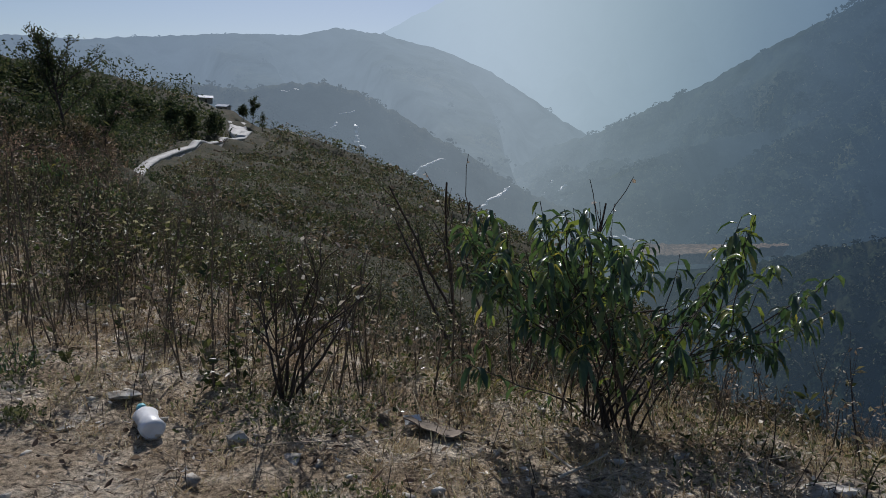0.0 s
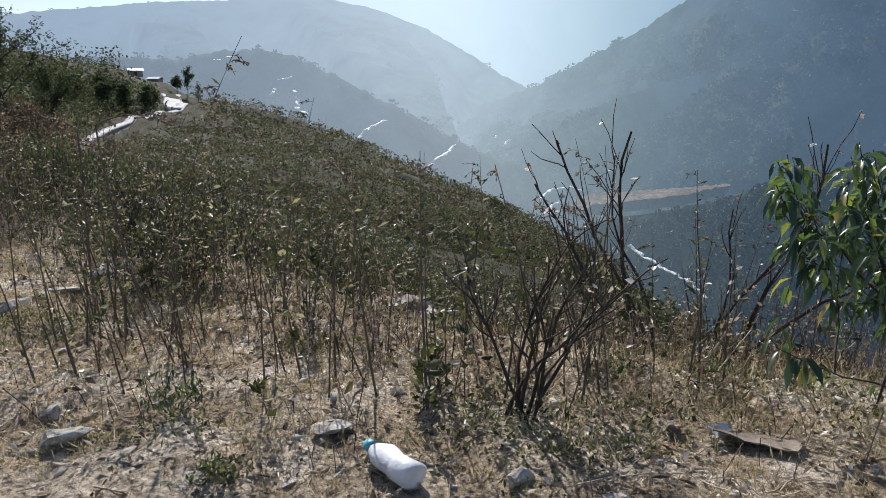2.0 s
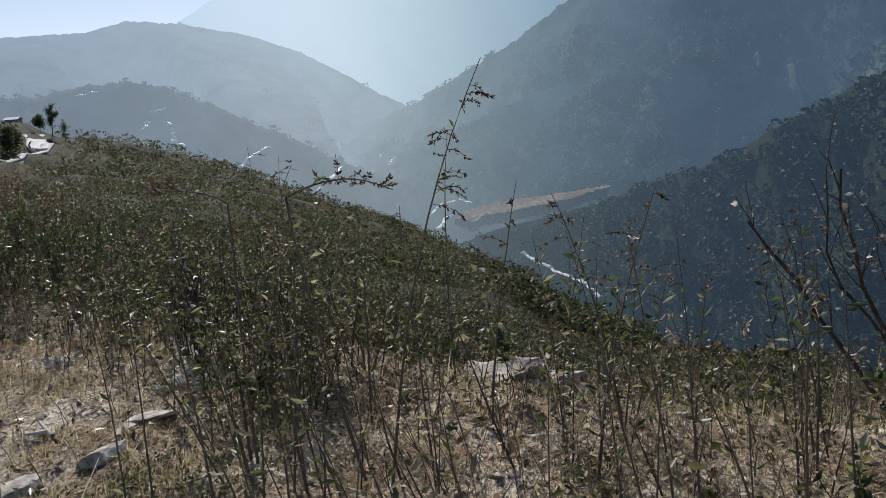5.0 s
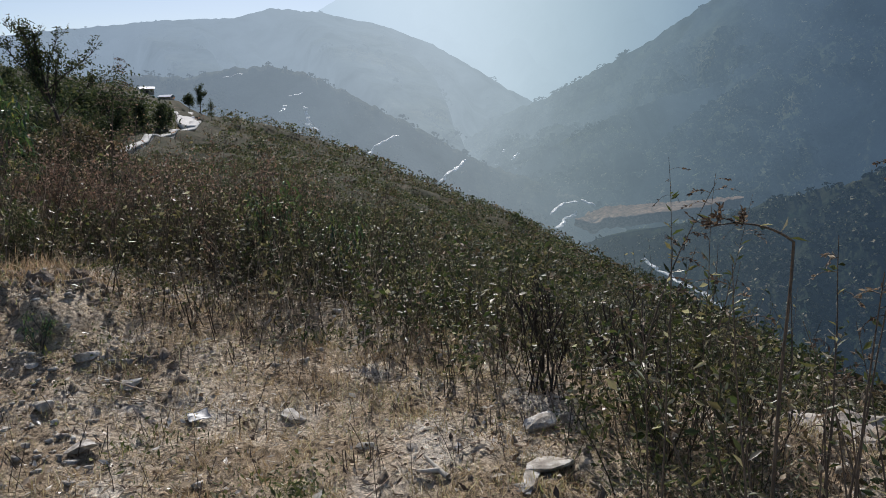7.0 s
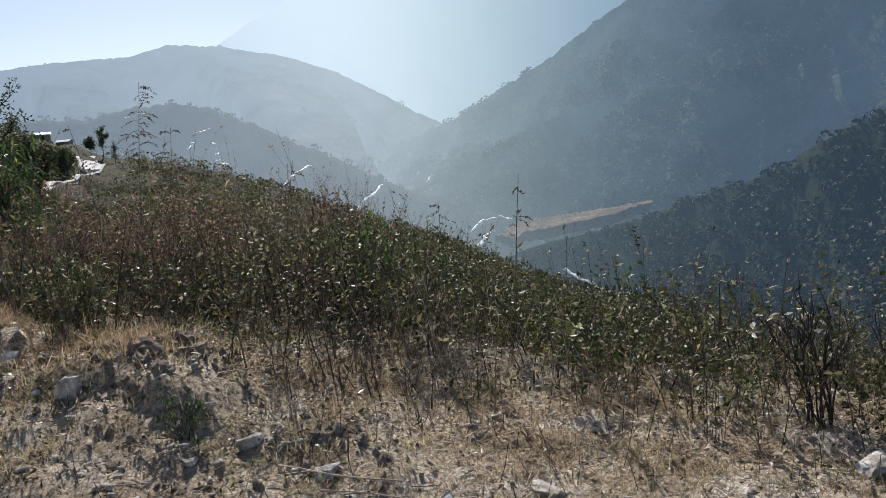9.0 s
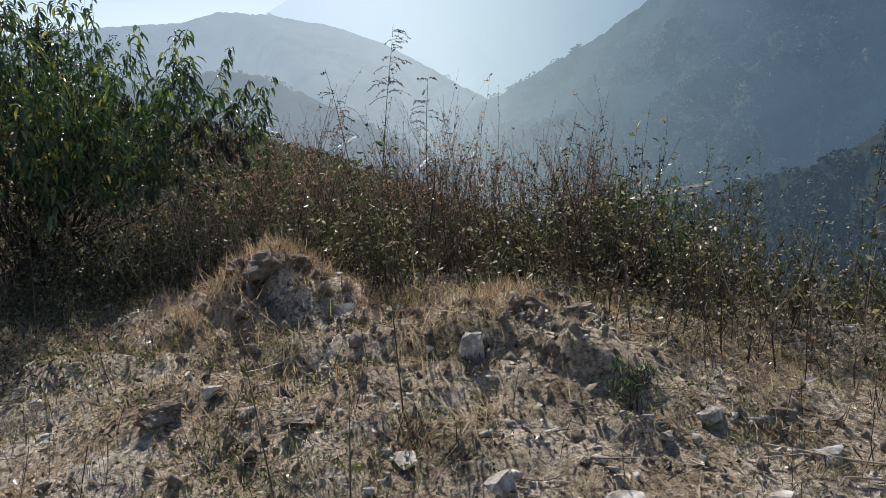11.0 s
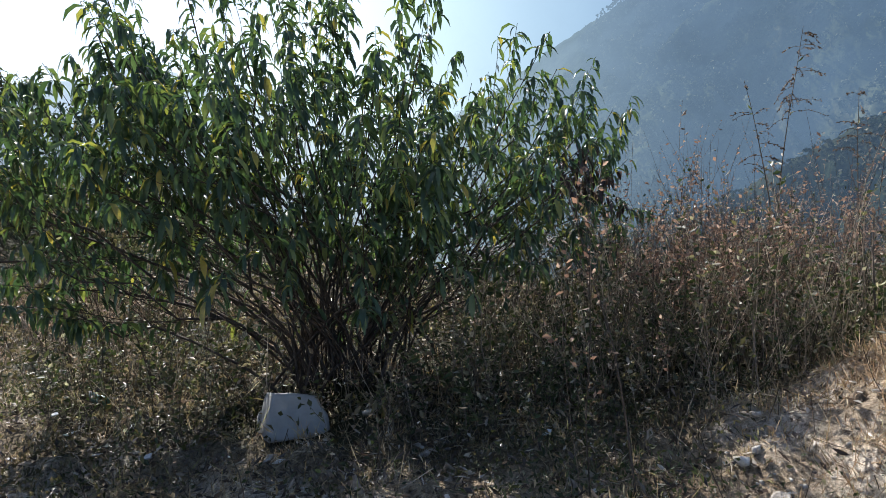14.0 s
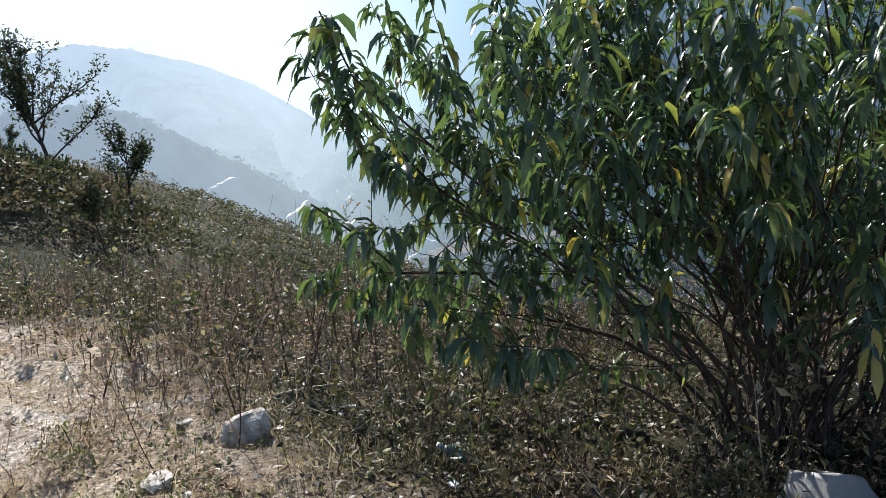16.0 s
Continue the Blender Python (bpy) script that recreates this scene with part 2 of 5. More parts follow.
M_STONEWALL = plain_mat("weathered_kerb", [(0.3, (0.2, 0.19, 0.17)), (0.7, (0.42, 0.4, 0.37))], 0.9, 0.85, 3, 0.3, 0.02)
M_CONCRETE = plain_mat("concrete_road", [(0.3, (0.5, 0.48, 0.45)), (0.7, (0.68, 0.66, 0.62))], 0.4, 0.8, 3, 0.2, 0.02)
M_SOIL = ground_mat()

# ---- terrain ----
CENTRE = np.array([-4.0, 3.0])


def lattice(ix, iy, seed):
    h = (ix * 374761393 + iy * 668265263 + seed * 974634777) & 0x7FFFFFFF
    h = ((h ^ (h >> 13)) * 1274126177) & 0x7FFFFFFF
    return ((h ^ (h >> 16)) & 0xFFFF) / 65535.0


def value_noise(x, y, seed=0):
    ix, iy = np.floor(x).astype(np.int64), np.floor(y).astype(np.int64)
    fx, fy = x - ix, y - iy
    fx, fy = fx * fx * (3 - 2 * fx), fy * fy * (3 - 2 * fy)
    a, b = lattice(ix, iy, seed), lattice(ix + 1, iy, seed)
    c, d = lattice(ix, iy + 1, seed), lattice(ix + 1, iy + 1, seed)
    return (a + (b - a) * fx) * (1 - fy) + (c + (d - c) * fx) * fy - 0.5


def fbm(x, y, octaves=4, seed=0, gain=0.5):
    x, y = np.asarray(x, float), np.asarray(y, float)
    total, amp, f = 0.0, 1.0, 1.0
    for k in range(octaves):
        total = total + amp * value_noise(x * f + 17.3 * k, y * f - 9.1 * k, seed + k)
        amp, f = amp * gain, f * 2.03
    return total


def smooth(x):
    x = np.clip(x, 0, 1)
    return x * x * (3 - 2 * x)


def along(x, y):
    """Distance along the road to the left, and across it towards the valley."""
    return -0.87 * x + 0.49 * y, 0.49 * x + 0.87 * y


SPUR_AZ = [-180, -90, -60, -40, -24, -18.5, -15.5, -13.7, -11, -8.6, -5, -1.5, 0.6, 4, 7, 11, 15, 17, 20, 23, 32, 45, 70, 100, 180]
SPUR_EL = [6, 8, 8, 5.5, 3.2, 2.2, 1.0, 0.3, -0.1, -0.9, -2.2, -3.7, -4.5, -6.1, -7.5, -9.2, -11, -12.2, -13.6, -16.5, -23, -27, -27, -10, 6]
SPUR_R = [90, 90, 120, 260, 400, 400, 370, 330, 310, 300, 290, 275, 260, 240, 220, 190, 150, 120, 85, 60, 36, 30, 30, 60, 90]
EDGE_EL = [-2, -2, -3.5, -4.6, -7.0, -7.8, -8.4, -8.8, -9.4, -10, -10.8, -11.4, -11.7, -12.5, -13.2, -14.4, -15.6, -16.2, -17.2, -18.4, -20, -19, -18, -8, -2]


def valley_floor(r):
    return np.interp(r, [0, 200, 400, 520, 900, 5000], [-95, -95, -68, -52, 3, 10])


def height(x, y):
    x, y = np.asarray(x, float), np.asarray(y, float)
    u, v = along(x, y)
    bank = 0.26 * smooth((u - 9.0) / 3.0) * smooth((v - 2.2) / 1.9)
    lip = v - 4.05 - 0.5 * fbm(u * 1.4, u * 0.0, 3, 44)
    bank = bank + 0.17 * smooth((u - 10.4) / 0.5) * smooth((13.9 - u) / 0.5) * (smooth(lip / 0.14 + 0.5) - smooth(lip / 2.4)) * (0.45 + 1.2 * np.abs(fbm(u * 2.2, v * 0.3, 3, 45)))
    face = y - 10.34 - 0.35 * fbm(x * 2.2, x * 0.0, 3, 46)
    bank = bank + 0.17 * np.exp(-((x + 9.3) / 0.3) ** 2) * (smooth(face / 0.13 + 0.5) - smooth(face / 1.3))
    mound = 0.3 * np.exp(-((x + 9.45) ** 2 + (y - 10.75) ** 2) / 0.42) + 0.12 * np.exp(-((x + 7.9) ** 2 + (y - 9.45) ** 2) / 0.6)
    edge = np.interp(u, [-5, 1, 3, 5, 8, 12, 15, 18, 24], [4.4, 4.4, 4.2, 4.6, 5.8, 6.4, 6.8, 6.6, 8.0])
    drop = np.maximum(v - edge, 0)
    steep = np.interp(u, [4.5, 9, 11.8], [0.38, 0.35, 0.17])
    z_near = bank + mound - steep * drop - 0.012 * drop ** 2
    z_near = z_near + 0.10 * fbm(x * 0.9, y * 0.9, 4, 3) + 0.05 * fbm(x * 5, y * 5, 4, 9) + 0.03 * fbm(x * 11, y * 11, 2, 10) * smooth((13 - np.hypot(x + 6.5, y - 5)) / 4) + 0.16 * smooth((u - 9) / 3) * np.abs(fbm(x * 2.6, y * 2.6, 4, 15, 0.62)) * smooth((v - 2.4) / 1.2)
    dx, dy = x - CENTRE[0], y - CENTRE[1]
    r, az = np.maximum(np.hypot(dx, dy), 0.5), np.degrees(np.arctan2(dx, dy))
    crest, rc, near_el = np.interp(az, SPUR_AZ, SPUR_EL), np.interp(az, SPUR_AZ, SPUR_R), np.interp(az, SPUR_AZ, EDGE_EL)
    f = np.clip(np.log(np.maximum(r, 12) / 12) / np.log(rc / 12), 0, 1) ** 2.2
    z_spur = 1.65 + np.minimum(r, rc) * np.tan(np.radians(near_el + (crest - near_el) * f))
    z_spur = z_spur + fbm(x * 0.06, y * 0.06, 5, 21) * (1.0 + np.minimum(r, 300) * 0.02) * smooth((r - 12) / 25) * (0.35 + 0.65 * smooth((rc - r) / 30))
    z_spur = z_spur + 3.0 * np.exp(-((x + 21) / 5.5) ** 2 - ((y - 37) / 11) ** 2)
    over = np.maximum(r - rc, 0)
    floor = valley_floor(r)
    back = smooth((np.abs(az) - 75) / 25)
    z_spur = np.maximum(z_spur - 0.62 * over * (1 - back) - 0.0035 * np.minimum(over, 25) ** 2 * (1 - back), floor - 60 + fbm(x * 0.01, y * 0.01, 4, 5) * 14)
    w = np.maximum(smooth((v - 8.5) / 7), smooth((np.abs(u - 9) - 22) / 12))
    return z_near * (1 - w) + z_spur * w


def mesh_of(name, verts, tris=None, quads=None, flat=False):
    """A mesh from arrays of vertices, triangles and quads."""
    me = bpy.data.meshes.new(name)
    verts = np.asarray(verts, np.float32)
    parts, starts, k = [], [], 0
    for faces, n in ((tris, 3), (quads, 4)):
        if faces is not None and len(faces):
            faces = np.asarray(faces, np.int32)
            parts.append(faces.ravel())
            starts.append(k + np.arange(len(faces), dtype=np.int32) * n)
            k += faces.size
    loops, starts = np.concatenate(parts), np.concatenate(starts)
    me.vertices.add(len(verts))
    me.vertices.foreach_set("co", verts.ravel())
    me.loops.add(len(loops))
    me.loops.foreach_set("vertex_index", loops)
    me.polygons.add(len(starts))
    me.polygons.foreach_set("loop_start", starts)
    if not flat:
        me.polygons.foreach_set("use_smooth", np.ones(len(starts), bool))
    me.update(calc_edges=True)
    me.validate()
    return me


def thing(name, me, mat, parent=None, label="", category="", group="", kind=""):
    me.materials.append(mat)
    ob = new(name, me)
    if parent is not None:
        ob.parent = parent
    return tagged(ob, label, category, group, kind)


def grid_faces(nr, nc, wrap=False):
    i, j = np.meshgrid(np.arange(nr - 1), np.arange(nc if wrap else nc - 1), indexing="ij")
    j2 = (j + 1) % nc
    return np.stack([i * nc + j, i * nc + j2, (i + 1) * nc + j2, (i + 1) * nc + j], -1).reshape(-1, 4)


def build_ground():
    azs = np.concatenate([np.arange(-62, 52, 0.45), np.arange(52, 298, 6.0)])
    rs = np.concatenate([[0.0], np.geomspace(1.6, 14, 190), np.geomspace(14.3, 430, 130), np.geomspace(440, 4500, 40)])
    origin = np.array([-6.5, 1.0])
    a, r = np.meshgrid(np.radians(azs), rs)
    x, y = origin[0] + r * np.sin(a), origin[1] + r * np.cos(a)
    v = np.stack([x, y, height(x, y)], -1).reshape(-1, 3)
    me = mesh_of("ground", v, quads=grid_faces(len(rs), len(azs), True)[:, ::-1])
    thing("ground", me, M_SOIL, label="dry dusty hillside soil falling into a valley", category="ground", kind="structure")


build_ground()


RIDGES = {}


def ridge(name, label, az, el, rc, rf, mat, rough, step, rows, seed, folds=1.0):
    """A mountain side: its crest seen at elevations el over azimuths az, its foot rf away and its crest rc away."""
    a = np.arange(az[0], az[-1] + step, step)
    e, c, f = np.interp(a, az, el), np.interp(a, az, rc), np.interp(a, az, rf)
    s = np.linspace(0, 1, rows)[:, None]
    r = f + (c - f) * s
    x, y = CENTRE[0] + r * np.sin(np.radians(a)), CENTRE[1] + r * np.cos(np.radians(a))
    zc, zf = 1.65 + c * np.tan(np.radians(e)), valley_floor(f) - 20
    size = c.mean()
    fold = fbm(a[None, :] * 0.2 + s * 1.1, s * 1.6 + a[None, :] * 0.03, 5, seed, 0.55)
    z = zf + (zc - zf) * s ** 0.95 + (np.minimum(fold, 0.3) - 0.3) * folds * size * 0.12 * np.sin(np.pi * s) ** 0.9
    z = z + rough * (fbm(x / (size * 0.007), y / (size * 0.007), 4, seed + 7, 0.6) - 0.1)
    xs, ys, zs = [x], [y], [z]
    for k, d in ((1.06, 0.06), (1.3, 0.35)):
        xs.append((CENTRE[0] + c * k * np.sin(np.radians(a)))[None])
        ys.append((CENTRE[1] + c * k * np.cos(np.radians(a)))[None])
        zs.append((zc - d * (zc - zf))[None])
    v = np.stack([np.concatenate(q) for q in (xs, ys, zs)], -1)
    RIDGES[name] = (a, v[:rows])
    me = mesh_of(name, v.reshape(-1, 3), quads=grid_faces(rows + 2, len(a))[:, ::-1])
    return thing(name, me, mat, label=label, category="mountain", kind="structure")


def on_ridge(name, az, el):
    """The nearest point of a mountain side in the direction az, el, a little in front of it."""
    a, v = RIDGES[name]
    col = v[:, int(np.argmin(np.abs(a - az)))]
    d = col - np.array([CENTRE[0], CENTRE[1], 1.65])
    up = np.degrees(np.arctan2(d[:, 2], np.hypot(d[:, 0], d[:, 1])))
    k = int(np.argmax(up >= el)) if (up >= el).any() else len(up) - 1
    r = np.hypot(d[k, 0], d[k, 1]) * 0.97
    return np.array([CENTRE[0] + r * math.sin(radians(az)), CENTRE[1] + r * math.cos(radians(az)), 1.65 + r * math.tan(radians(el))])


FOREST = [(0.36, (0.03, 0.045, 0.024)), (0.55, (0.09, 0.105, 0.055)), (0.74, (0.2, 0.185, 0.11))]
# these mountain sides glow with their own painted haze
M_MOUNTAIN = haze_glow_mat("forested_mountain", FOREST, 0.045, mist=0.42)
M_PALE = haze_glow_mat("pale_ridge", FOREST, 0.03, glow=1.4)
M_HILL = haze_glow_mat("village_hill", [(0.36, (0.035, 0.05, 0.026)), (0.55, (0.09, 0.092, 0.055)), (0.74, (0.17, 0.15, 0.1))], 0.07, thin=480.0, mist=0.3)
M_SPUR = haze_glow_mat("dark_spur", [(0.36, (0.016, 0.028, 0.015)), (0.6, (0.05, 0.055, 0.03)), (0.74, (0.09, 0.08, 0.05))], 0.12, thin=900.0)
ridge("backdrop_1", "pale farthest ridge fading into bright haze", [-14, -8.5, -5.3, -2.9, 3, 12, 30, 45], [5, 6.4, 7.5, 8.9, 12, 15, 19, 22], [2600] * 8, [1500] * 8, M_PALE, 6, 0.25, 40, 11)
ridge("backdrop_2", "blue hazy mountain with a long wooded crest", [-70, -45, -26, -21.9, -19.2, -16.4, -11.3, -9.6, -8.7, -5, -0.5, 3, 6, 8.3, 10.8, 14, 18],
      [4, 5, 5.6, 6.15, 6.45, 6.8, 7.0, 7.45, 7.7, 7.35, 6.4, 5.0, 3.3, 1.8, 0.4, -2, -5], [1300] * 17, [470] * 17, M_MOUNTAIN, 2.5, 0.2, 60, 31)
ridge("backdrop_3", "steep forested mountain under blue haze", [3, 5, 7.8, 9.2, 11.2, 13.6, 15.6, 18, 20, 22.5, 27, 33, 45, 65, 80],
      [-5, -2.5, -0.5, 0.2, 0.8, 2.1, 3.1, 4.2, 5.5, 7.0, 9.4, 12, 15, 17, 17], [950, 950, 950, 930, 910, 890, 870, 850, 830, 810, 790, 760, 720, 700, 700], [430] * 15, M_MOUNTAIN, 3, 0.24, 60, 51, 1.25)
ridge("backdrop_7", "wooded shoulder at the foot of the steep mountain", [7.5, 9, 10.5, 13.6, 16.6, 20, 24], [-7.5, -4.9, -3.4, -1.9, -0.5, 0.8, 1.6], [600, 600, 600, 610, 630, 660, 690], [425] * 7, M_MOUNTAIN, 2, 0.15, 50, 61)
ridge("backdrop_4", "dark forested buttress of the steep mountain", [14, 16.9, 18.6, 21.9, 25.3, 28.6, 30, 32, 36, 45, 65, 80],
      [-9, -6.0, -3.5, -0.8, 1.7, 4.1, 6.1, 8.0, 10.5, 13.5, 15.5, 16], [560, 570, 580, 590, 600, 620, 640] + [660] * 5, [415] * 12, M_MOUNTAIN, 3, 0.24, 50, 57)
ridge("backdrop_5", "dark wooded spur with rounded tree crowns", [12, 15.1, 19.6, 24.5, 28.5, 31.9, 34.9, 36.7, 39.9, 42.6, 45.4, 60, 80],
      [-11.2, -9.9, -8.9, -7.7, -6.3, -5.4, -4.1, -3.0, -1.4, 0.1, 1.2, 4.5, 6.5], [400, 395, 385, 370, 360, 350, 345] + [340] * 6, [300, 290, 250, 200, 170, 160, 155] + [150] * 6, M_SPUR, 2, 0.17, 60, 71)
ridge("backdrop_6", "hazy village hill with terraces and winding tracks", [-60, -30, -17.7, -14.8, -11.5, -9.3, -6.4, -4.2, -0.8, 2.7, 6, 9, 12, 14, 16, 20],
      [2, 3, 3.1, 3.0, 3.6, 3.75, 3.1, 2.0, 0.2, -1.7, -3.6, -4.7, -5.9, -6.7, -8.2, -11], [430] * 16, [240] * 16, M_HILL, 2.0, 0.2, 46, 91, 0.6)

# ---- plants ----
def tubes(paths, radii, sides=3):
    """Tapered tubes along many polylines at once: paths (n, k, 3), radii (n, k)."""
    paths, radii = np.asarray(paths, float), np.asarray(radii, float)
    n, k, _ = paths.shape
    d = np.gradient(paths, axis=1)
    d /= np.linalg.norm(d, axis=2, keepdims=True) + 1e-9
    ref = np.where(np.abs(d[..., 2:3]) > 0.9, [1.0, 0, 0], [0, 0, 1.0])
    a = np.cross(d, ref)
    a /= np.linalg.norm(a, axis=2, keepdims=True) + 1e-9
    b = np.cross(d, a)
    ang = np.arange(sides) * 2 * np.pi / sides
    ring = a[:, :, None, :] * np.cos(ang)[None, None, :, None] + b[:, :, None, :] * np.sin(ang)[None, None, :, None]
    v = paths[:, :, None, :] + ring * radii[:, :, None, None]
    i, j, s = np.meshgrid(np.arange(n), np.arange(k - 1), np.arange(sides), indexing="ij")
    s2, base = (s + 1) % sides, i * k * sides
    q = np.stack([base + j * sides + s, base + j * sides + s2, base + (j + 1) * sides + s2, base + (j + 1) * sides + s], -1)
    return v.reshape(-1, 3), q.reshape(-1, 4)


def unit(v):
    return v / (np.linalg.norm(v, axis=-1, keepdims=True) + 1e-9)


def blades(base, direction, length, width, droop, rng, fold=0.25):
    """Pointed leaves: three bent segments a leaf, folded along the midrib."""
    n = len(base)
    direction = unit(direction)
    side = unit(np.cross(direction, [0, 0, 1.0]) + 0.25 * rng.normal(size=(n, 3)))
    length, width, droop = [np.broadcast_to(np.asarray(q, float), (n,))[:, None] for q in (length, width, droop)]
    rows, p, d = [base], base, direction
    for _ in range(3):
        d = unit(d + np.array([0, 0, -1.0]) * droop)
        p = p + d * length / 3
        rows.append(p)
    lift = np.array([0, 0, 1.0]) * width * fold
    v = np.stack([rows[0],
                  rows[1] - side * width * 0.42 + lift, rows[1] + side * width * 0.42 + lift,
                  rows[2] - side * width * 0.5 + lift, rows[2] + side * width * 0.5 + lift,
                  rows[3], rows[1], rows[2]], 1).reshape(-1, 3)
    o = np.arange(n)[:, None] * 8
    tris = np.concatenate([o + t for t in ([[0, 6, 1]], [[0, 2, 6]], [[3, 7, 5]], [[7, 4, 5]])])
    quads = np.concatenate([o + t for t in ([[1, 6, 7, 3]], [[6, 2, 4, 7]])])
    return v, tris, quads


def flakes(base, direction, length, width, rng):
    """Small leaves and chips: one bent diamond each."""
    n = len(base)
    direction = unit(direction)
    side = unit(np.cross(direction, unit(rng.normal(size=(n, 3)))))
    up = np.cross(side, direction)
    length, width = [np.broadcast_to(np.asarray(q, float), (n,))[:, None] for q in (length, width)]
    mid = base + direction * length * 0.5 + up * np.minimum(length * 0.12, width * 0.35)
    v = np.stack([base, mid - side * width * 0.5, base + direction * length, mid + side * width * 0.5], 1).reshape(-1, 3)
    o = np.arange(n)[:, None] * 4
    return v, np.concatenate([o + [[0, 1, 2]], o + [[0, 2, 3]]])


def grow(base, direction, length, bend, rng, k=5, wobble=0.06):
    """Curved shoots from base along direction, bending towards bend (n, 3)."""
    n = len(base)
    length = np.broadcast_to(np.asarray(length, float), (n,))
    d, p, rows = unit(direction), base, [base]
    for _ in range(k - 1):
        d = unit(d + bend / (k - 1) + rng.normal(size=(n, 3)) * wobble)
        p = p + d * (length / (k - 1))[:, None]
        rows.append(p)
    return np.stack(rows, 1)


def sample(paths, which, t):
    """Points and directions at parameter t along paths[which]."""
    k = paths.shape[1] - 1
    i = np.minimum((t * k).astype(int), k - 1)
    f = (t * k - i)[:, None]
    a, b = paths[which, i], paths[which, i + 1]
    return a + (b - a) * f, unit(b - a)


def join(pieces):
    """Stacks (verts, tris, quads) pieces into one set of arrays."""
    vs, ts, qs, o = [], [], [], 0
    for v, t, q in pieces:
        vs.append(v)
        if t is not None and len(t):
            ts.append(t + o)
        if q is not None and len(q):
            qs.append(q + o)
        o += len(v)
    return np.concatenate(vs), np.concatenate(ts) if ts else None, np.concatenate(qs) if qs else None


def ring_dirs(n, rng, tilt_lo, tilt_hi):
    a, t = rng.uniform(0, 2 * np.pi, n), np.radians(rng.uniform(tilt_lo, tilt_hi, n))
    return np.stack([np.cos(a) * np.sin(t), np.sin(a) * np.sin(t), np.cos(t)], -1)


UP = np.array([0, 0, 1.0])


def arc(p0, p1, rise, rng, k=7, wobble=0.0, spread=0.7):
    """Curved shoots from p0 to p1 that leave sideways by spread and end rising."""
    t = np.linspace(0, 1, k)[None, :, None]
    d = p1 - p0
    c1, c2 = p0 + d * [spread * 0.5, spread * 0.5, rise], p1 - d * [0.12, 0.12, 0.3]
    p = (1 - t) ** 3 * p0[:, None] + 3 * (1 - t) ** 2 * t * c1[:, None] + 3 * (1 - t) * t ** 2 * c2[:, None] + t ** 3 * p1[:, None]
    return p + rng.normal(0, 1, p.shape) * wobble * np.sin(np.pi * t)


def leafy_bush(name, label, place, reach, top, stems, shoots, leaves_each, leaf_len, seed, wilt=0, low=0.3, tilt=1.0):
    """Many-stemmed peach-leaved bush: stems fan out from one root and fork into upright shoots,
    each with a whorl of long leaves that arch over and hang."""
    rng = np.random.default_rng(seed)
    root = new(name)
    root.location = place

    def tips(n, low_share):
        a, rho = rng.uniform(0, 2 * np.pi, n), np.sqrt(rng.uniform(0.0, 1, n))
        left = np.cos(a) < 0
        z = top * (1 - np.where(left, 0.24, 0.36) * rho ** 1.7) * rng.uniform(0.76, 1.04, n)
        under = rng.random(n) < low_share
        z = np.where(under, z * rng.uniform(np.where(left, 0.3, 0.34) + 0.12 * rho, 0.9), z)
        bulge = 1 + 0.22 * fbm(a * 1.3, a * 0 + seed, 3, seed)
        return np.stack([np.where(left, reach[0] * tilt, reach[0]) * rho * np.cos(a) * bulge, reach[1] * rho * np.sin(a) * bulge, z - 0.35 * leaf_len], -1)

    ends, fork_ends = tips(stems, low * 0.5), tips(shoots, low)
    base = np.stack([rng.normal(0, 0.075 * top, stems), rng.normal(0, 0.055 * top, stems), np.full(stems, -0.06)], -1)
    main = arc(base, ends, 0.52, rng, 9, 0.016 * top, 0.36)
    rad = np.linspace(1, 0.3, 9)[None] * rng.uniform(0.0045, 0.0095, stems)[:, None] * (top / 1.5) ** 0.6
    who = np.argmin(np.linalg.norm(ends[None, :, :2] - fork_ends[:, None, :2], axis=2) + rng.uniform(0, 0.3, (shoots, stems)), axis=1)
    p, dd = sample(main, who, rng.uniform(0.35, 0.75, shoots))
    side = arc(p, fork_ends, 0.2, rng, 7, 0.008 * top, 0.9)
    srad = np.linspace(1, 0.45, 7)[None] * rng.uniform(0.0024, 0.0045, shoots)[:, None]
    for k in range(stems):
        mine = who == k
        pieces = [tubes(main[k:k + 1], rad[k:k + 1], 5)] + ([tubes(side[mine], srad[mine], 3)] if mine.any() else [])
        v, t3, q = join([(a, None, b) for a, b in pieces])
        thing("stem", mesh_of("stem", v, None, q), M_BARK, root)
    # leaves: dense at the shoot tips, thinning downwards
    resample = np.stack([sample(main, np.arange(stems), np.full(stems, f))[0] for f in np.linspace(0, 0.999, 7)], 1)
    allp = np.concatenate([resample, side])
    n = len(allp) * leaves_each
    w = np.repeat(np.arange(len(allp)), leaves_each)
    span = np.linalg.norm(np.diff(allp, axis=1), axis=2).sum(1)
    t = 1 - np.minimum(rng.exponential(1.9 * leaf_len, n) / span[w], 0.75)
    t = np.where(rng.random(n) < 0.2, rng.uniform(0.3, 1.0, n), t)
    p, d = sample(allp, w, np.minimum(t, 0.999))
    aim = unit(d * 0.35 + ring_dirs(n, rng, 40, 95))
    size = leaf_len * rng.uniform(0.55, 1.15, n)
    keep = (p[:, 0] < 0.25 * reach[0]) | (rng.random(n) < (0.62 if wilt else 1.0))
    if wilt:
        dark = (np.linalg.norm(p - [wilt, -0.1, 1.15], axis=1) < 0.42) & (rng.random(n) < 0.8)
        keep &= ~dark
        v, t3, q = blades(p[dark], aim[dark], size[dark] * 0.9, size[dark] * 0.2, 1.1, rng)
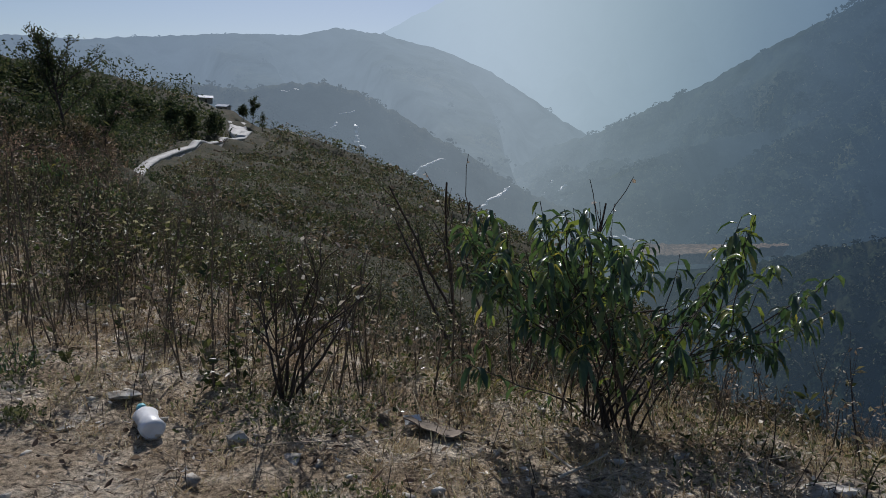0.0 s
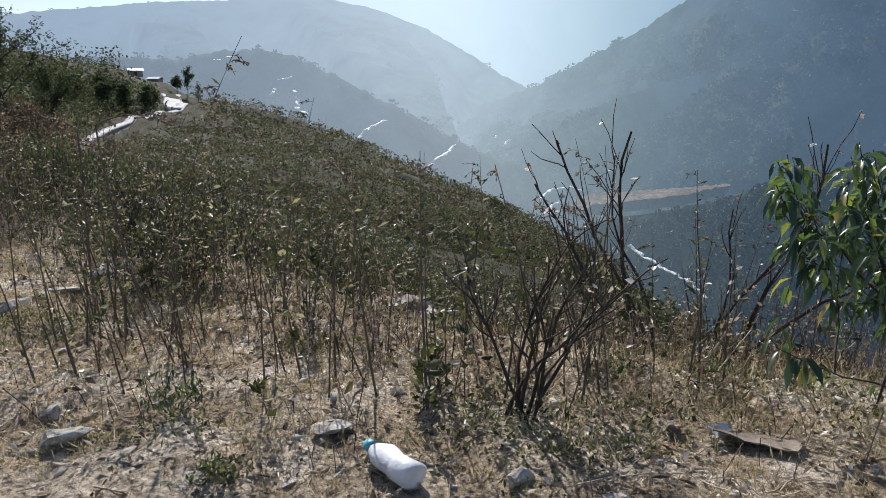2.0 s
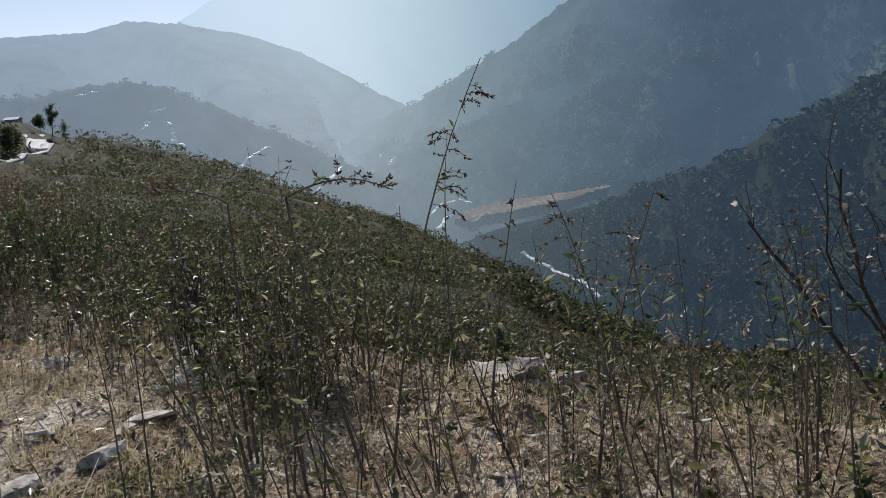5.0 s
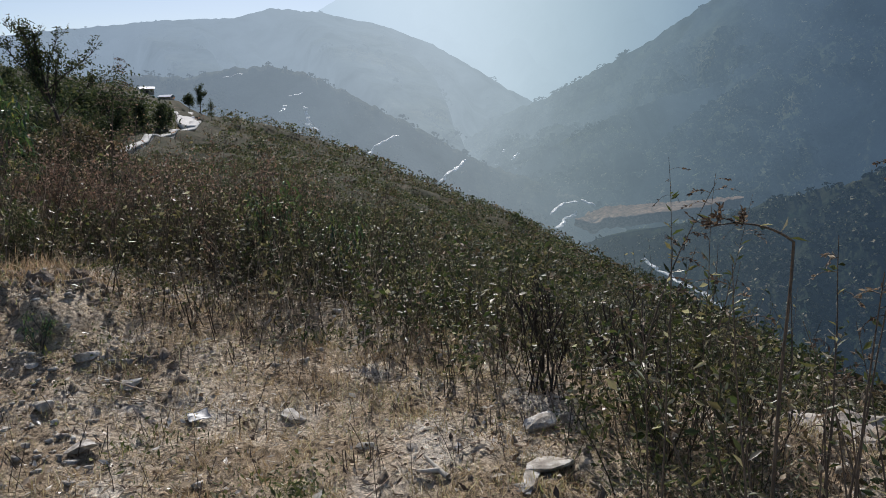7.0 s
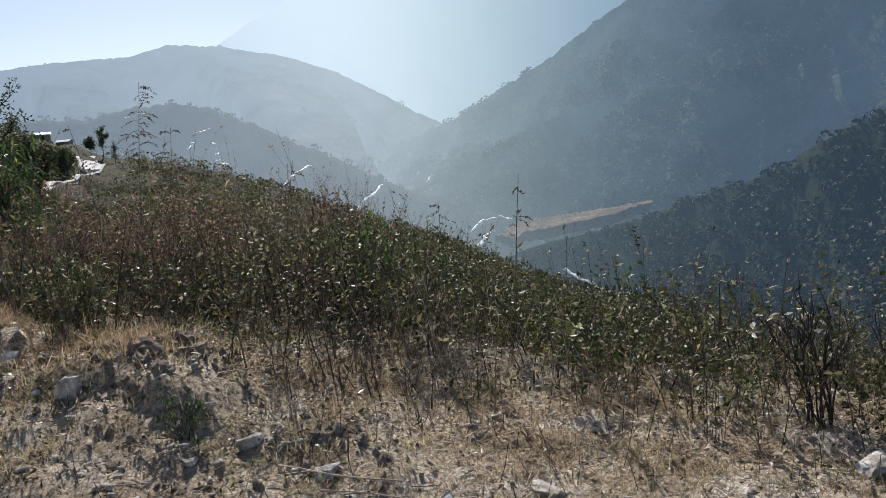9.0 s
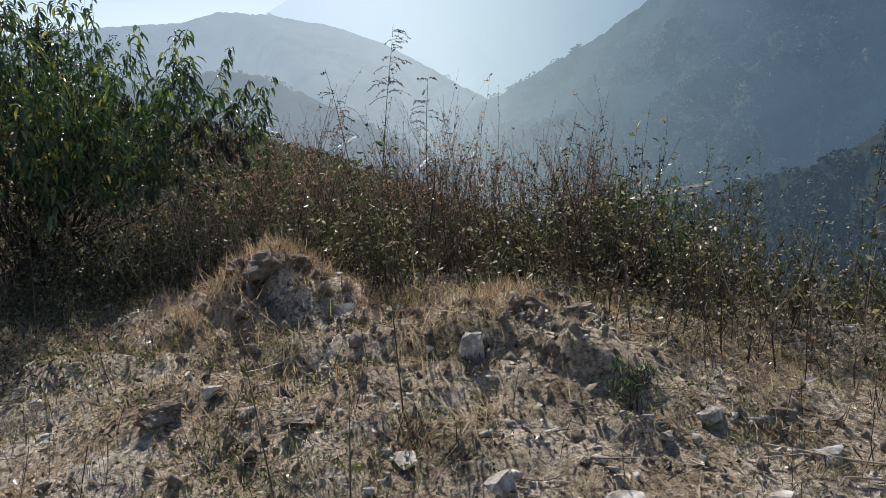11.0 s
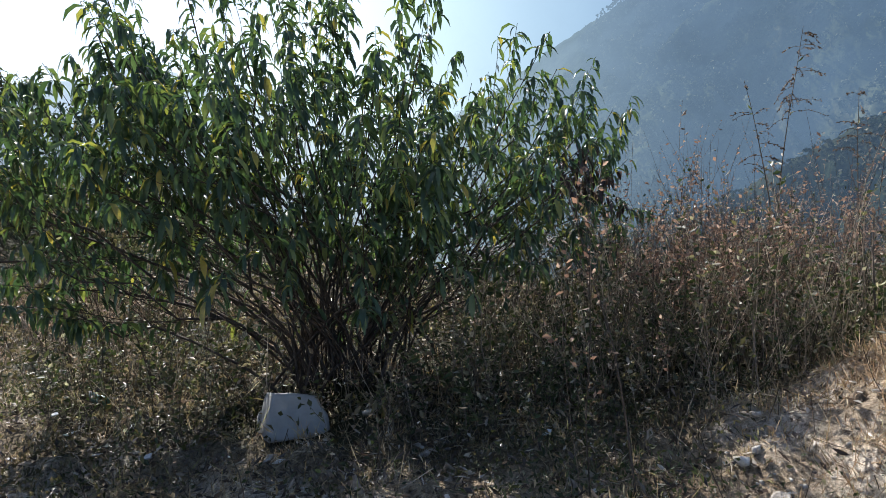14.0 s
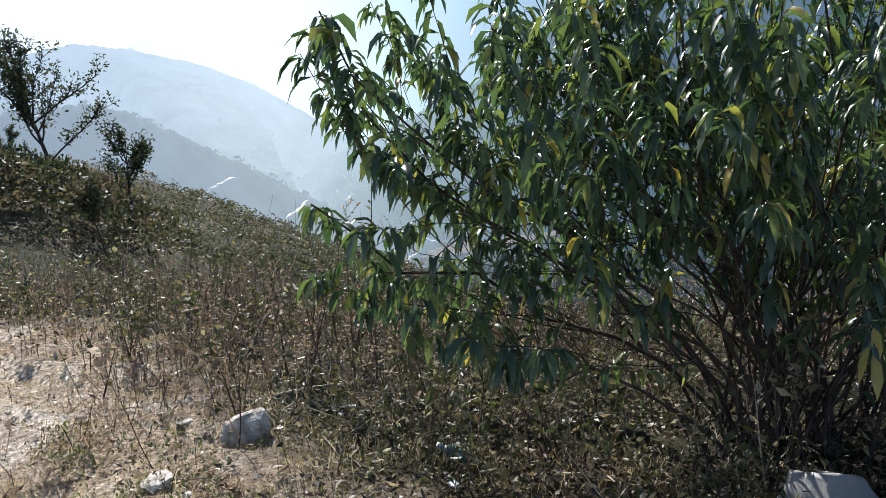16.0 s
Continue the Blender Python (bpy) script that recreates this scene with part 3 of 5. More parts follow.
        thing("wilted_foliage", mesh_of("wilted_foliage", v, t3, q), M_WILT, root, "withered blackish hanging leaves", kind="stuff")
    v, t3, q = blades(p[keep], aim[keep], size[keep], size[keep] * rng.uniform(0.18, 0.25, keep.sum()), rng.uniform(0.55, 1.2, keep.sum()), rng, 0.35)
    thing("foliage", mesh_of("foliage", v, t3, q), M_PEACH, root, "long narrow drooping green leaves", kind="stuff")
    return tagged(root, label, "bush")


def on_ground(x, y, dz=0.0):
    return (x, y, float(height(x, y)) + dz)


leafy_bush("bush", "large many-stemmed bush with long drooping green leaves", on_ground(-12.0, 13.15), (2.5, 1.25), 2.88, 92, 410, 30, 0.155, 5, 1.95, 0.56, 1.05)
leafy_bush("bush", "small leafy bush with drooping green leaves beside dry weeds", on_ground(0.9, 3.98), (1.2, 0.55), 1.46, 26, 52, 17, 0.16, 3, 0, 0.4, 0.85)


def scatter(n, u0, u1, v0, v1, rng):
    u, v = rng.uniform(u0, u1, n), rng.uniform(v0, v1, n)
    x, y = -0.87 * u + 0.49 * v, 0.49 * u + 0.87 * v
    return x, y, u, v


def edge_of_brush(u):
    return np.interp(u, [-8, 0, 1.5, 3, 4.6, 5.5, 8, 10.5, 12, 13.4, 15, 17, 19, 20, 22, 30], [3.6, 3.9, 4.0, 3.4, 3.1, 3.4, 5.3, 5.0, 5.5, 5.1, 4.7, 4.35, 4.7, 5.5, 6.6, 8.0])


def slope_points(n, u0, u1, depth, pull, seed, rng, spread=0.22, clumps=None, back=0.0):
    """Clumped places behind the ragged edge of the verge."""
    c = clumps or max(n // 9, 1)
    u = rng.uniform(u0, u1, c)
    v = edge_of_brush(u) + back + rng.uniform(0, 1, c) ** pull * depth + 1.1 * fbm(u * 1.1, u * 0.0 + seed, 3, 6)
    who = rng.integers(0, c, n)
    u, v = u[who] + rng.normal(0, spread, n), v[who] + rng.normal(0, spread, n)
    x, y = -0.87 * u + 0.49 * v, 0.49 * u + 0.87 * v
    return x, y, u, v, who, rng.lognormal(0, 0.28, c)[who]


def clear_of_bushes(x, y):
    return (np.hypot((x + 12.0) / 1.5, (y - 13.1)) > 0.55) & (np.hypot(x + 9.45, y - 10.7) > 0.75) & (np.hypot(x + 12.5, y - 12.0) > 0.6)


def weeds(name, label, n, u0, u1, depth, tall, seed, mat_leaf, leaves_each, leaf_len, edge_pull=2.0, stem_r=0.0028, top_only=False, mat_stem=None, twigs=3, lean=18, even=False, back=0.0):
    """A thicket of thin upright stems with twigs and small leaves, thick at the edge of the dusty verge and thinning behind."""
    rng = np.random.default_rng(seed)
    x, y, u, v, who, vigour = slope_points(n, u0, u1, depth, edge_pull, seed, rng, back=back)
    ok = clear_of_bushes(x, y) & (fbm(x * 0.7, y * 0.7, 3, seed) > -0.17)
    ok &= np.hypot((x + 1.65) / 0.85, (y - 7.9) / 1.4) > 1.0
    if mat_leaf == M_HERB:
        ok &= ((u < 17.2) | (rng.random(n) < 0.6)) & (rng.random(n) < np.maximum(np.interp(u, [4.2, 6.4], [0.25, 1.0]), smooth((u - 3.2) / 0.8) * smooth((5.4 - v) / 0.6)))
    x, y, u, vigour = x[ok], y[ok], u[ok], vigour[ok]
    n = len(x)
    base = np.stack([x, y, height(x, y) - 0.03], -1)
    size = tall * (rng.uniform(0.75, 1.08, n) * np.clip(vigour, 0.8, 1.2) if even else rng.uniform(0.35, 1.1, n) * np.clip(vigour, 0.45, 1.35)) * np.interp(u, [3.5, 6.5, 9.5, 11], [0.66, 0.8, 0.8, 1.0])
    main = grow(base, ring_dirs(n, rng, 0, lean), size, ring_dirs(n, rng, 30, 90) * 0.35, rng, 5, 0.07)
    rad = np.linspace(1, 0.35, 5)[None] * rng.lognormal(-0.1, 0.45, n)[:, None] * stem_r
    m = n * twigs
    who = rng.integers(0, n, m)
    p, d = sample(main, who, rng.uniform(0.2, 0.95, m))
    twig = grow(p, unit(d + ring_dirs(m, rng, 35, 90) * 0.8), size[who] * rng.uniform(0.12, 0.36, m), UP * np.full((m, 1), 0.4), rng, 3, 0.07)
    trad = np.linspace(1, 0.5, 3)[None] * np.full((m, 1), stem_r * 0.45)
    (v1, q1), (v2, q2) = tubes(main, rad), tubes(twig, trad)
    k = n * leaves_each
    on_twig = rng.random(k) < 0.7
    w1, w2 = rng.integers(0, m, on_twig.sum()), rng.integers(0, n, (~on_twig).sum())
    p1, d1 = sample(twig, w1, rng.uniform(0.1, 0.999, len(w1)))
    p2, d2 = sample(main, w2, rng.uniform(0.6 if top_only else 0.05, 0.999, len(w2)))
    p, d = np.concatenate([p1, p2]), np.concatenate([d1, d2])
    own = rng.lognormal(-0.05, 0.22, n)
    big = leaf_len * rng.uniform(0.4, 1.3, k) * own[np.concatenate([who[w1], w2])]
    v3, t3 = flakes(p, d * 0.3 + ring_dirs(k, rng, 40, 130), big, big * rng.uniform(0.3, 0.6, k), rng)
    v, t, q = join([(v1, None, q1), (v2, None, q2)])
    ob = thing(name, mesh_of(name, v, None, q), mat_stem or M_STEM, label=label, category="undergrowth", kind="stuff")
    thing("leaves", mesh_of("leaves", v3, t3, None, True), mat_leaf, ob)
    return ob


weeds("green_weeds", "tangled knee-high green and brown weeds on the slope", 4600, -5, 27, 9, 0.85, 41, M_HERB, 26, 0.052, 1.1, 0.0032, False, M_STEM, 4)
weeds("dry_weeds", "dense bare dry weed stems along the verge", 2600, -5, 26, 5, 0.85, 43, M_DRY, 6, 0.036, 1.4, 0.004, False, M_STEM, 5, 26)
weeds("straw_weeds", "pale tangled straw-like weeds at the foot of the slope", 1700, -4, 26, 6, 0.7, 44, M_DRY, 5, 0.03, 1.3, 0.003, False, M_STRAW, 4, 38)
weeds("rusty_weeds", "rust-brown feathery dry weeds behind the mound", 1050, 11.2, 15.6, 4.2, 1.25, 47, M_RUST, 42, 0.034, 0.8, 0.0034, True, M_STEM, 8, 24, True)
weeds("straw_weeds", "tall brown dry weeds and twigs beside the large bush", 170, 12.6, 15.4, 3.6, 1.0, 48, M_DRY, 16, 0.026, 0.8, 0.0034, False, M_STEM, 6, 50)
weeds("green_weeds", "waist-high mixed weeds beside the large bush", 640, 12.8, 16.0, 3.4, 0.9, 50, M_HERB, 28, 0.04, 0.8, 0.0036, False, M_STRAW, 5, 40)
weeds("green_weeds", "thick green and olive weeds below the verge", 2000, 6.0, 15.5, 6.5, 1.0, 55, M_HERB, 32, 0.04, 0.9, 0.0036, False, M_STEM, 5, 28, True)
weeds("straw_weeds", "low straw-brown weeds on the falling slope", 1900, -5, 6.4, 7, 0.72, 58, M_DRY, 14, 0.034, 0.9, 0.0028, False, M_STRAW, 5, 34)
weeds("dry_weeds", "brown withered weeds behind the large bush", 1200, 15.6, 19.6, 4.0, 0.7, 59, M_DRY, 16, 0.032, 0.8, 0.0036, False, M_STEM, 5, 30, False, 1.3)
weeds("straw_weeds", "dry pinkish-brown weeds on the slope past the bush", 1500, 18.4, 28, 10, 0.7, 62, M_RUST, 16, 0.03, 0.9, 0.003, False, M_STRAW, 5, 30)
weeds("green_weeds", "low shaded herbs and stems under the large bush", 800, 14.8, 19.2, 1.9, 0.45, 49, M_HERB, 22, 0.034, 0.9, 0.0035, False, M_STEM, 4, 35)


def ground_cover():
    """Low herbs and dead leaves hiding the soil between the weeds."""
    rng = np.random.default_rng(53)
    n = 90000
    x, y, u, v, who, vigour = slope_points(n, -6, 28, 10.5, 1.0, 9, rng, 0.3, 2600)
    ok = (rng.random(n) < np.interp(u, [4.2, 6.4], [0.3, 1.0])) & (np.hypot((x + 1.65) / 0.85, (y - 7.9) / 1.4) > 1.0)
    x, y, vigour, n = x[ok], y[ok], vigour[ok], int(ok.sum())
    base = np.stack([x, y, height(x, y) + 0.3 * np.clip(vigour, 0.3, 1.6) * rng.random(n) ** 1.6], -1)
    v3, t3 = flakes(base, ring_dirs(n, rng, 20, 110), rng.uniform(0.025, 0.085, n), rng.uniform(0.01, 0.034, n), rng)
    thing("low_herbs", mesh_of("low_herbs", v3, t3, None, True), M_COVER, label="low green and brown herbs between weed stems", category="undergrowth", kind="stuff")


ground_cover()


def grass(name, label, n, seed, mat, region, length, tufts, past=0.8):
    rng = np.random.default_rng(seed)
    cx, cy, u, v = scatter(tufts, *region, rng)
    ok = (v < edge_of_brush(u) + past) & (fbm(cx * 1.2, cy * 1.2, 3, seed) > -0.22)
    cx, cy = cx[ok], cy[ok]
    big = rng.lognormal(0, 0.35, len(cx))
    who = rng.integers(0, len(cx), n)
    x, y = cx[who] + rng.normal(0, 0.055, n) * big[who], cy[who] + rng.normal(0, 0.055, n) * big[who]
    base = np.stack([x, y, height(x, y) - 0.005], -1)
    v3, t3 = flakes(base, ring_dirs(n, rng, 5, 85), length * big[who] * rng.uniform(0.4, 1.2, n), 0.0042 * rng.uniform(0.5, 1.6, n), rng)
    return thing(name, mesh_of(name, v3, t3, None, True), mat, label=label, category="grass", kind="stuff")


grass("dry_grass", "short straw-coloured dry grass on dusty soil", 135000, 51, M_GRASS, (-3, 23, 1.8, 7.4), 0.058, 7500)
grass("dry_grass", "longer straw tufts along the edge of the weeds", 12000, 52, M_GRASS, (-3, 23, 3.2, 8.0), 0.13, 2600, 1.6)
grass("dry_grass", "straw-coloured grass on the slope under bare stems", 26000, 54, M_GRASS, (-5, 6.4, 3.6, 9.5), 0.11, 2400, 6.0)


def litter():
    rng = np.random.default_rng(61)
    n = 60000
    x, y, u, v = scatter(n, -3, 23, 1.8, 7.4, rng)
    base = np.stack([x, y, height(x, y) + rng.uniform(0.0, 0.02, n)], -1)
    v3, t3 = flakes(base, ring_dirs(n, rng, 50, 110), 0.014 + 0.075 * rng.random(n) ** 3, 0.008 + 0.026 * rng.random(n) ** 2, rng)
    thing("leaf_litter", mesh_of("leaf_litter", v3, t3, None, True), M_LITTER, label="dead leaves, straw and chips strewn on soil", category="litter", kind="stuff")


litter()


def creeping_herbs():
    """Small grey-green creeping plants in patches on the verge."""
    rng = np.random.default_rng(65)
    c, n = 260, 26000
    cx, cy, u, v = scatter(c, -2, 21, 2.2, 5.6, rng)
    ok = fbm(cx * 0.8, cy * 0.8, 3, 31) > -0.08
    cx, cy = cx[ok], cy[ok]
    who = rng.integers(0, len(cx), n)
    r = 0.16 * rng.lognormal(0, 0.4, len(cx))[who]
    x, y = cx[who] + rng.normal(0, 1, n) * r, cy[who] + rng.normal(0, 1, n) * r
    base = np.stack([x, y, height(x, y) + rng.uniform(0.0, 0.05, n)], -1)
    v3, t3 = flakes(base, ring_dirs(n, rng, 10, 100), rng.uniform(0.015, 0.05, n), rng.uniform(0.008, 0.02, n), rng)
    thing("creeping_herbs", mesh_of("creeping_herbs", v3, t3, None, True), M_CREEP, label="grey-green creeping herbs in patches on dust", category="undergrowth", kind="stuff")


M_CREEP = leaf_mat("creeping_leaf", [(0, (0.05, 0.065, 0.028)), (0.5, (0.11, 0.13, 0.058)), (0.85, (0.2, 0.2, 0.11)), (1, (0.42, 0.4, 0.3))], 0.4, 0.5, (1.2, 1.2, 0.8), 0.4)
creeping_herbs()


def lee_herbs():
    """Low herbs covering the ground before the large bush, added also to darken pale soil in its shade."""
    rng = np.random.default_rng(66)
    c, n = 200, 9000
    cx, cy, u, v = scatter(c, 14.2, 18.9, 2.7, 5.2, rng)
    ok = (fbm(cx * 1.3, cy * 1.3, 3, 35) > -0.2) & (np.hypot(cx + 12.4, cy - 12.1) > 0.55)
    cx, cy = cx[ok], cy[ok]
    who = rng.integers(0, len(cx), n)
    r = 0.15 * rng.lognormal(0, 0.35, len(cx))[who]
    x, y = cx[who] + rng.normal(0, 1, n) * r, cy[who] + rng.normal(0, 1, n) * r
    base = np.stack([x, y, height(x, y) + 0.12 * rng.random(n) ** 1.5], -1)
    v3, t3 = flakes(base, ring_dirs(n, rng, 10, 105), rng.uniform(0.02, 0.055, n), rng.uniform(0.009, 0.02, n), rng)
    thing("low_herbs", mesh_of("low_herbs", v3, t3, None, True), M_COVER, label="low dark green herbs before the large bush", category="undergrowth", kind="stuff")


lee_herbs()


def stubble():
    """Short dead stems standing on the verge, and broken twigs lying between them."""
    rng = np.random.default_rng(69)
    c = 900
    cx, cy, u, v = scatter(c, -3, 22, 2.2, 5.8, rng)
    n = 1700
    who = rng.integers(0, c, n)
    x, y = cx[who] + rng.normal(0, 0.07, n), cy[who] + rng.normal(0, 0.07, n)
    tall = rng.lognormal(-2.0, 0.45, n)
    base = np.stack([x, y, height(x, y) - 0.01], -1)
    stand = grow(base, ring_dirs(n, rng, 0, 32), tall, ring_dirs(n, rng, 20, 90) * 0.3, rng, 3, 0.08)
    x, y, u, v = scatter(4200, -3, 22, 1.8, 6.6, rng)
    turn = rng.uniform(0, 6.28, 4200)
    lie = grow(np.stack([x, y, height(x, y) + rng.uniform(0.005, 0.03, 4200)], -1), np.stack([np.cos(turn), np.sin(turn), rng.normal(0, 0.08, 4200)], -1), rng.lognormal(-2.2, 0.5, 4200), np.zeros((4200, 3)), rng, 3, 0.1)
    (v1, q1), (v2, q2) = tubes(stand, np.full((n, 3), 0.0019) * rng.uniform(0.6, 1.5, (n, 1)), 3), tubes(lie, np.full((4200, 3), 0.0026) * rng.uniform(0.5, 1.5, (4200, 1)), 3)
    thing("stubble", mesh_of("stubble", v1, None, q1), M_STEM, label="short dark dead stems standing on the verge", category="stubble", kind="stuff")
    thing("twigs", mesh_of("twigs", v2, None, q2), M_STRAW, label="broken pale and dark twigs strewn on soil", category="twigs", kind="stuff")


stubble()


def dead_leaves():
    """Fallen curled leaves under and before the large bush, their dark colour also standing in for part of its shade.
    """
    rng = np.random.default_rng(67)
    n = 6500
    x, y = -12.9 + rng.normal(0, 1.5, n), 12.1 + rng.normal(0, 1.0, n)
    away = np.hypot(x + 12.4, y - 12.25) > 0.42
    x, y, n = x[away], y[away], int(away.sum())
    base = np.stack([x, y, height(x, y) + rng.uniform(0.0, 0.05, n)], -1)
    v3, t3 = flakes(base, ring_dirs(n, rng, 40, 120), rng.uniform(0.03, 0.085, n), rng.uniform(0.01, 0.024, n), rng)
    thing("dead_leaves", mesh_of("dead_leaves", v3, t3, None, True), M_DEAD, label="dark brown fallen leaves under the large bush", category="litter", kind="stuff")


# dark leaf brown, deepened for the shade under the bush
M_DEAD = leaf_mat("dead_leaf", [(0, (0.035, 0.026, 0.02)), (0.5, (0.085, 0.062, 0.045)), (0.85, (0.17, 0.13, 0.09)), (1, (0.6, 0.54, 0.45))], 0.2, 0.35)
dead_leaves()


ROAD_AZ, ROAD_R = [-21.75, -21.53, -20.97, -19.73, -18.31, -16.45, -15.0, -14.7], [103.7, 127.7, 135.8, 161.3, 193.9, 234.0, 266.0, 284.0]
ROAD_W = [2.0, 1.8, 1.7, 1.7, 1.8, 2.0, 2.6, 4.0]


def far_scrub(name, label, n, az0, az1, f0, f1, size, cards, seed, mat, tallness=0.8, fine=1.0, clear=0.0, beyond=False):
    """Low shrubs of many small leaf clumps over the spur."""
    rng = np.random.default_rng(seed)
    a = rng.uniform(az0, az1, n)
    rc = np.interp(a, SPUR_AZ, SPUR_R)
    r = 12 * (rc / 12) ** rng.uniform(f0, f1, n)
    x, y = CENTRE[0] + r * np.sin(np.radians(a)), CENTRE[1] + r * np.cos(np.radians(a))
    u, v = along(x, y)
    ok = (v > edge_of_brush(u) + 1.2) & ((np.abs(a - np.interp(r, ROAD_R, ROAD_AZ)) > clear * 0.6) | (r < 60)) & ((r > np.interp(a, ROAD_AZ, ROAD_R) + 6) | (a > -13.4) | (beyond is False))
    ok &= (np.abs(a + 17.1) > 1.3) | (r < 270)
    ok &= (np.abs(a + 15.4) > 1.0) | (r < 258)
    x, y, r, n = x[ok], y[ok], r[ok], int(ok.sum())
    a = a[ok]
    s = size * rng.uniform(0.4, 1.3, n) * (0.5 + 0.5 * np.minimum(r / 60, 1))
    s = np.where((np.hypot(x + 15, y - 10) < 20) & (x < -9.5), 0.4 * s, s) * np.clip(r / 110, 1, 2.3)
    front = np.interp(a, ROAD_AZ, ROAD_R) - r
    s = np.where((a > -24.5) & (a < -13.2) & (front > -6) & (front < 45), 0.35 * s, s)
    who = np.repeat(np.arange(n), cards)
    k = len(who)
    out = ring_dirs(k, rng, 0, 100)
    off = out * rng.uniform(0.5, 1, k)[:, None] ** 0.5 * s[who][:, None] * [1, 1, tallness]
    base = np.stack([x, y, height(x, y)], -1)[who] + off
    v3, t3 = flakes(base, unit(np.cross(out, unit(rng.normal(size=(k, 3)))) + out * rng.uniform(-0.2, 0.6, (k, 1))), fine * s[who] * rng.uniform(0.25, 0.5, k), fine * s[who] * rng.uniform(0.12, 0.3, k), rng)
    return thing(name, mesh_of(name, v3, t3, None, True), mat, label=label, category="scrub", kind="stuff")


far_scrub("scrub", "low green and brown scrub covering the spur", 6800, -50, 42, 0.45, 1.01, 1.25, 18, 71, M_SCRUB, 0.85, 0.85, 0.9)
far_scrub("scrub", "rounded grey-green bushes scattered over the spur", 2300, -24, 14, 0.62, 1.0, 1.15, 34, 77, M_SPURBUSH, 1.0, 0.75, 0.9)
far_scrub("scrub", "dark upright shrubs dotted over the spur", 1500, -40, 30, 0.45, 0.98, 1.0, 30, 79, M_TREE, 1.7, 0.6, 1.5)
far_scrub("woods", "dark close-grown woodland above the curving road", 950, -50, -14.2, 0.7, 1.03, 3.2, 60, 81, M_TREE, 1.2, 0.42, 1.6, True)
far_scrub("woods", "dark tangled thicket on the near flank of the spur", 420, -52, -19, 0.45, 0.85, 1.7, 70, 83, M_TREE, 1.1, 0.4, 1.0)
far_scrub("scrub", "knee-high scrub on the falling slope", 3200, -62, 45, -0.12, 0.55, 0.6, 32, 73, M_SCRUB, 0.9, 0.5, 1.0)


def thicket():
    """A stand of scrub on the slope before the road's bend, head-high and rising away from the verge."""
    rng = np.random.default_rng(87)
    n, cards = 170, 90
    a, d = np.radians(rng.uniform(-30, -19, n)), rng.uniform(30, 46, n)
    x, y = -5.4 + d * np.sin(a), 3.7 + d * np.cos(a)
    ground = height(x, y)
    # tops follow sight angles from the verge, tall enough to hide the road's bend
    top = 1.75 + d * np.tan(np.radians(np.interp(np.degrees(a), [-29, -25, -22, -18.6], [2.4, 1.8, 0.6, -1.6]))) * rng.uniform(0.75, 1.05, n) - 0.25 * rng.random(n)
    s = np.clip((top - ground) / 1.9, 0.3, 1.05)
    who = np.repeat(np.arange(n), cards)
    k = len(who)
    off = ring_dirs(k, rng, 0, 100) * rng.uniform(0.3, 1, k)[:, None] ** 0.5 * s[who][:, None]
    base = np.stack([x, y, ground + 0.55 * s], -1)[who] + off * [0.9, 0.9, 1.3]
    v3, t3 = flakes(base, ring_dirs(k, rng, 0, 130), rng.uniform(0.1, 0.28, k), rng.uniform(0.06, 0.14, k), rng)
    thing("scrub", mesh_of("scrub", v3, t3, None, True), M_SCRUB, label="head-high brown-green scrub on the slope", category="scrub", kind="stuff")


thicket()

# ---- distance: road, houses, tracks, field, woods ----
def rough_ball(size, seed, cuts=10, sub=2, ragged=0.22, grain=2.2, flat_top=0.3):
    """A broken stone: a ball cut flat on several sides, with a rough skin."""
    bm = bmesh.new()
    bmesh.ops.create_icosphere(bm, subdivisions=sub, radius=1.0)
    rng = np.random.default_rng(seed)
    v = np.array([q.co[:] for q in bm.verts])
    for nrm in unit(rng.normal(size=(cuts, 3))):
        over = np.maximum(v @ nrm - rng.uniform(0.3, 0.6), 0)
        v = v - over[:, None] * nrm
    cap = unit(np.array([rng.uniform(-0.35, 0.35), rng.uniform(-0.2, 0.45), 1.0]))
    v = v - np.maximum(v @ cap - flat_top, 0)[:, None] * cap * 0.9
    v = v * (1 + ragged * fbm(v[:, 0] * grain + v[:, 2] * grain * 0.8 + seed, v[:, 1] * grain - v[:, 2] * grain * 0.5, 4, seed)[:, None])
    v = v * np.array(size) * 0.8
    for q, c in zip(bm.verts, v):
        q.co = c
    me = bpy.data.meshes.new("stone")
    bm.to_mesh(me)
    bm.free()
    return me


def rock(name, x, y, size, seed, mat, label, sink=0.3, rot=0.0, category="stone", group=""):
    ob = thing(name, rough_ball(size, seed) if mat == M_STONE else rough_ball(size, seed, 4, 3, 0.75, 4.0, 2.0), mat, label=label, category=category, group=group)
    ob.location = on_ground(x, y, size[2] * (0.5 - sink))
    ob.rotation_euler = (0, 0, rot)
    return ob


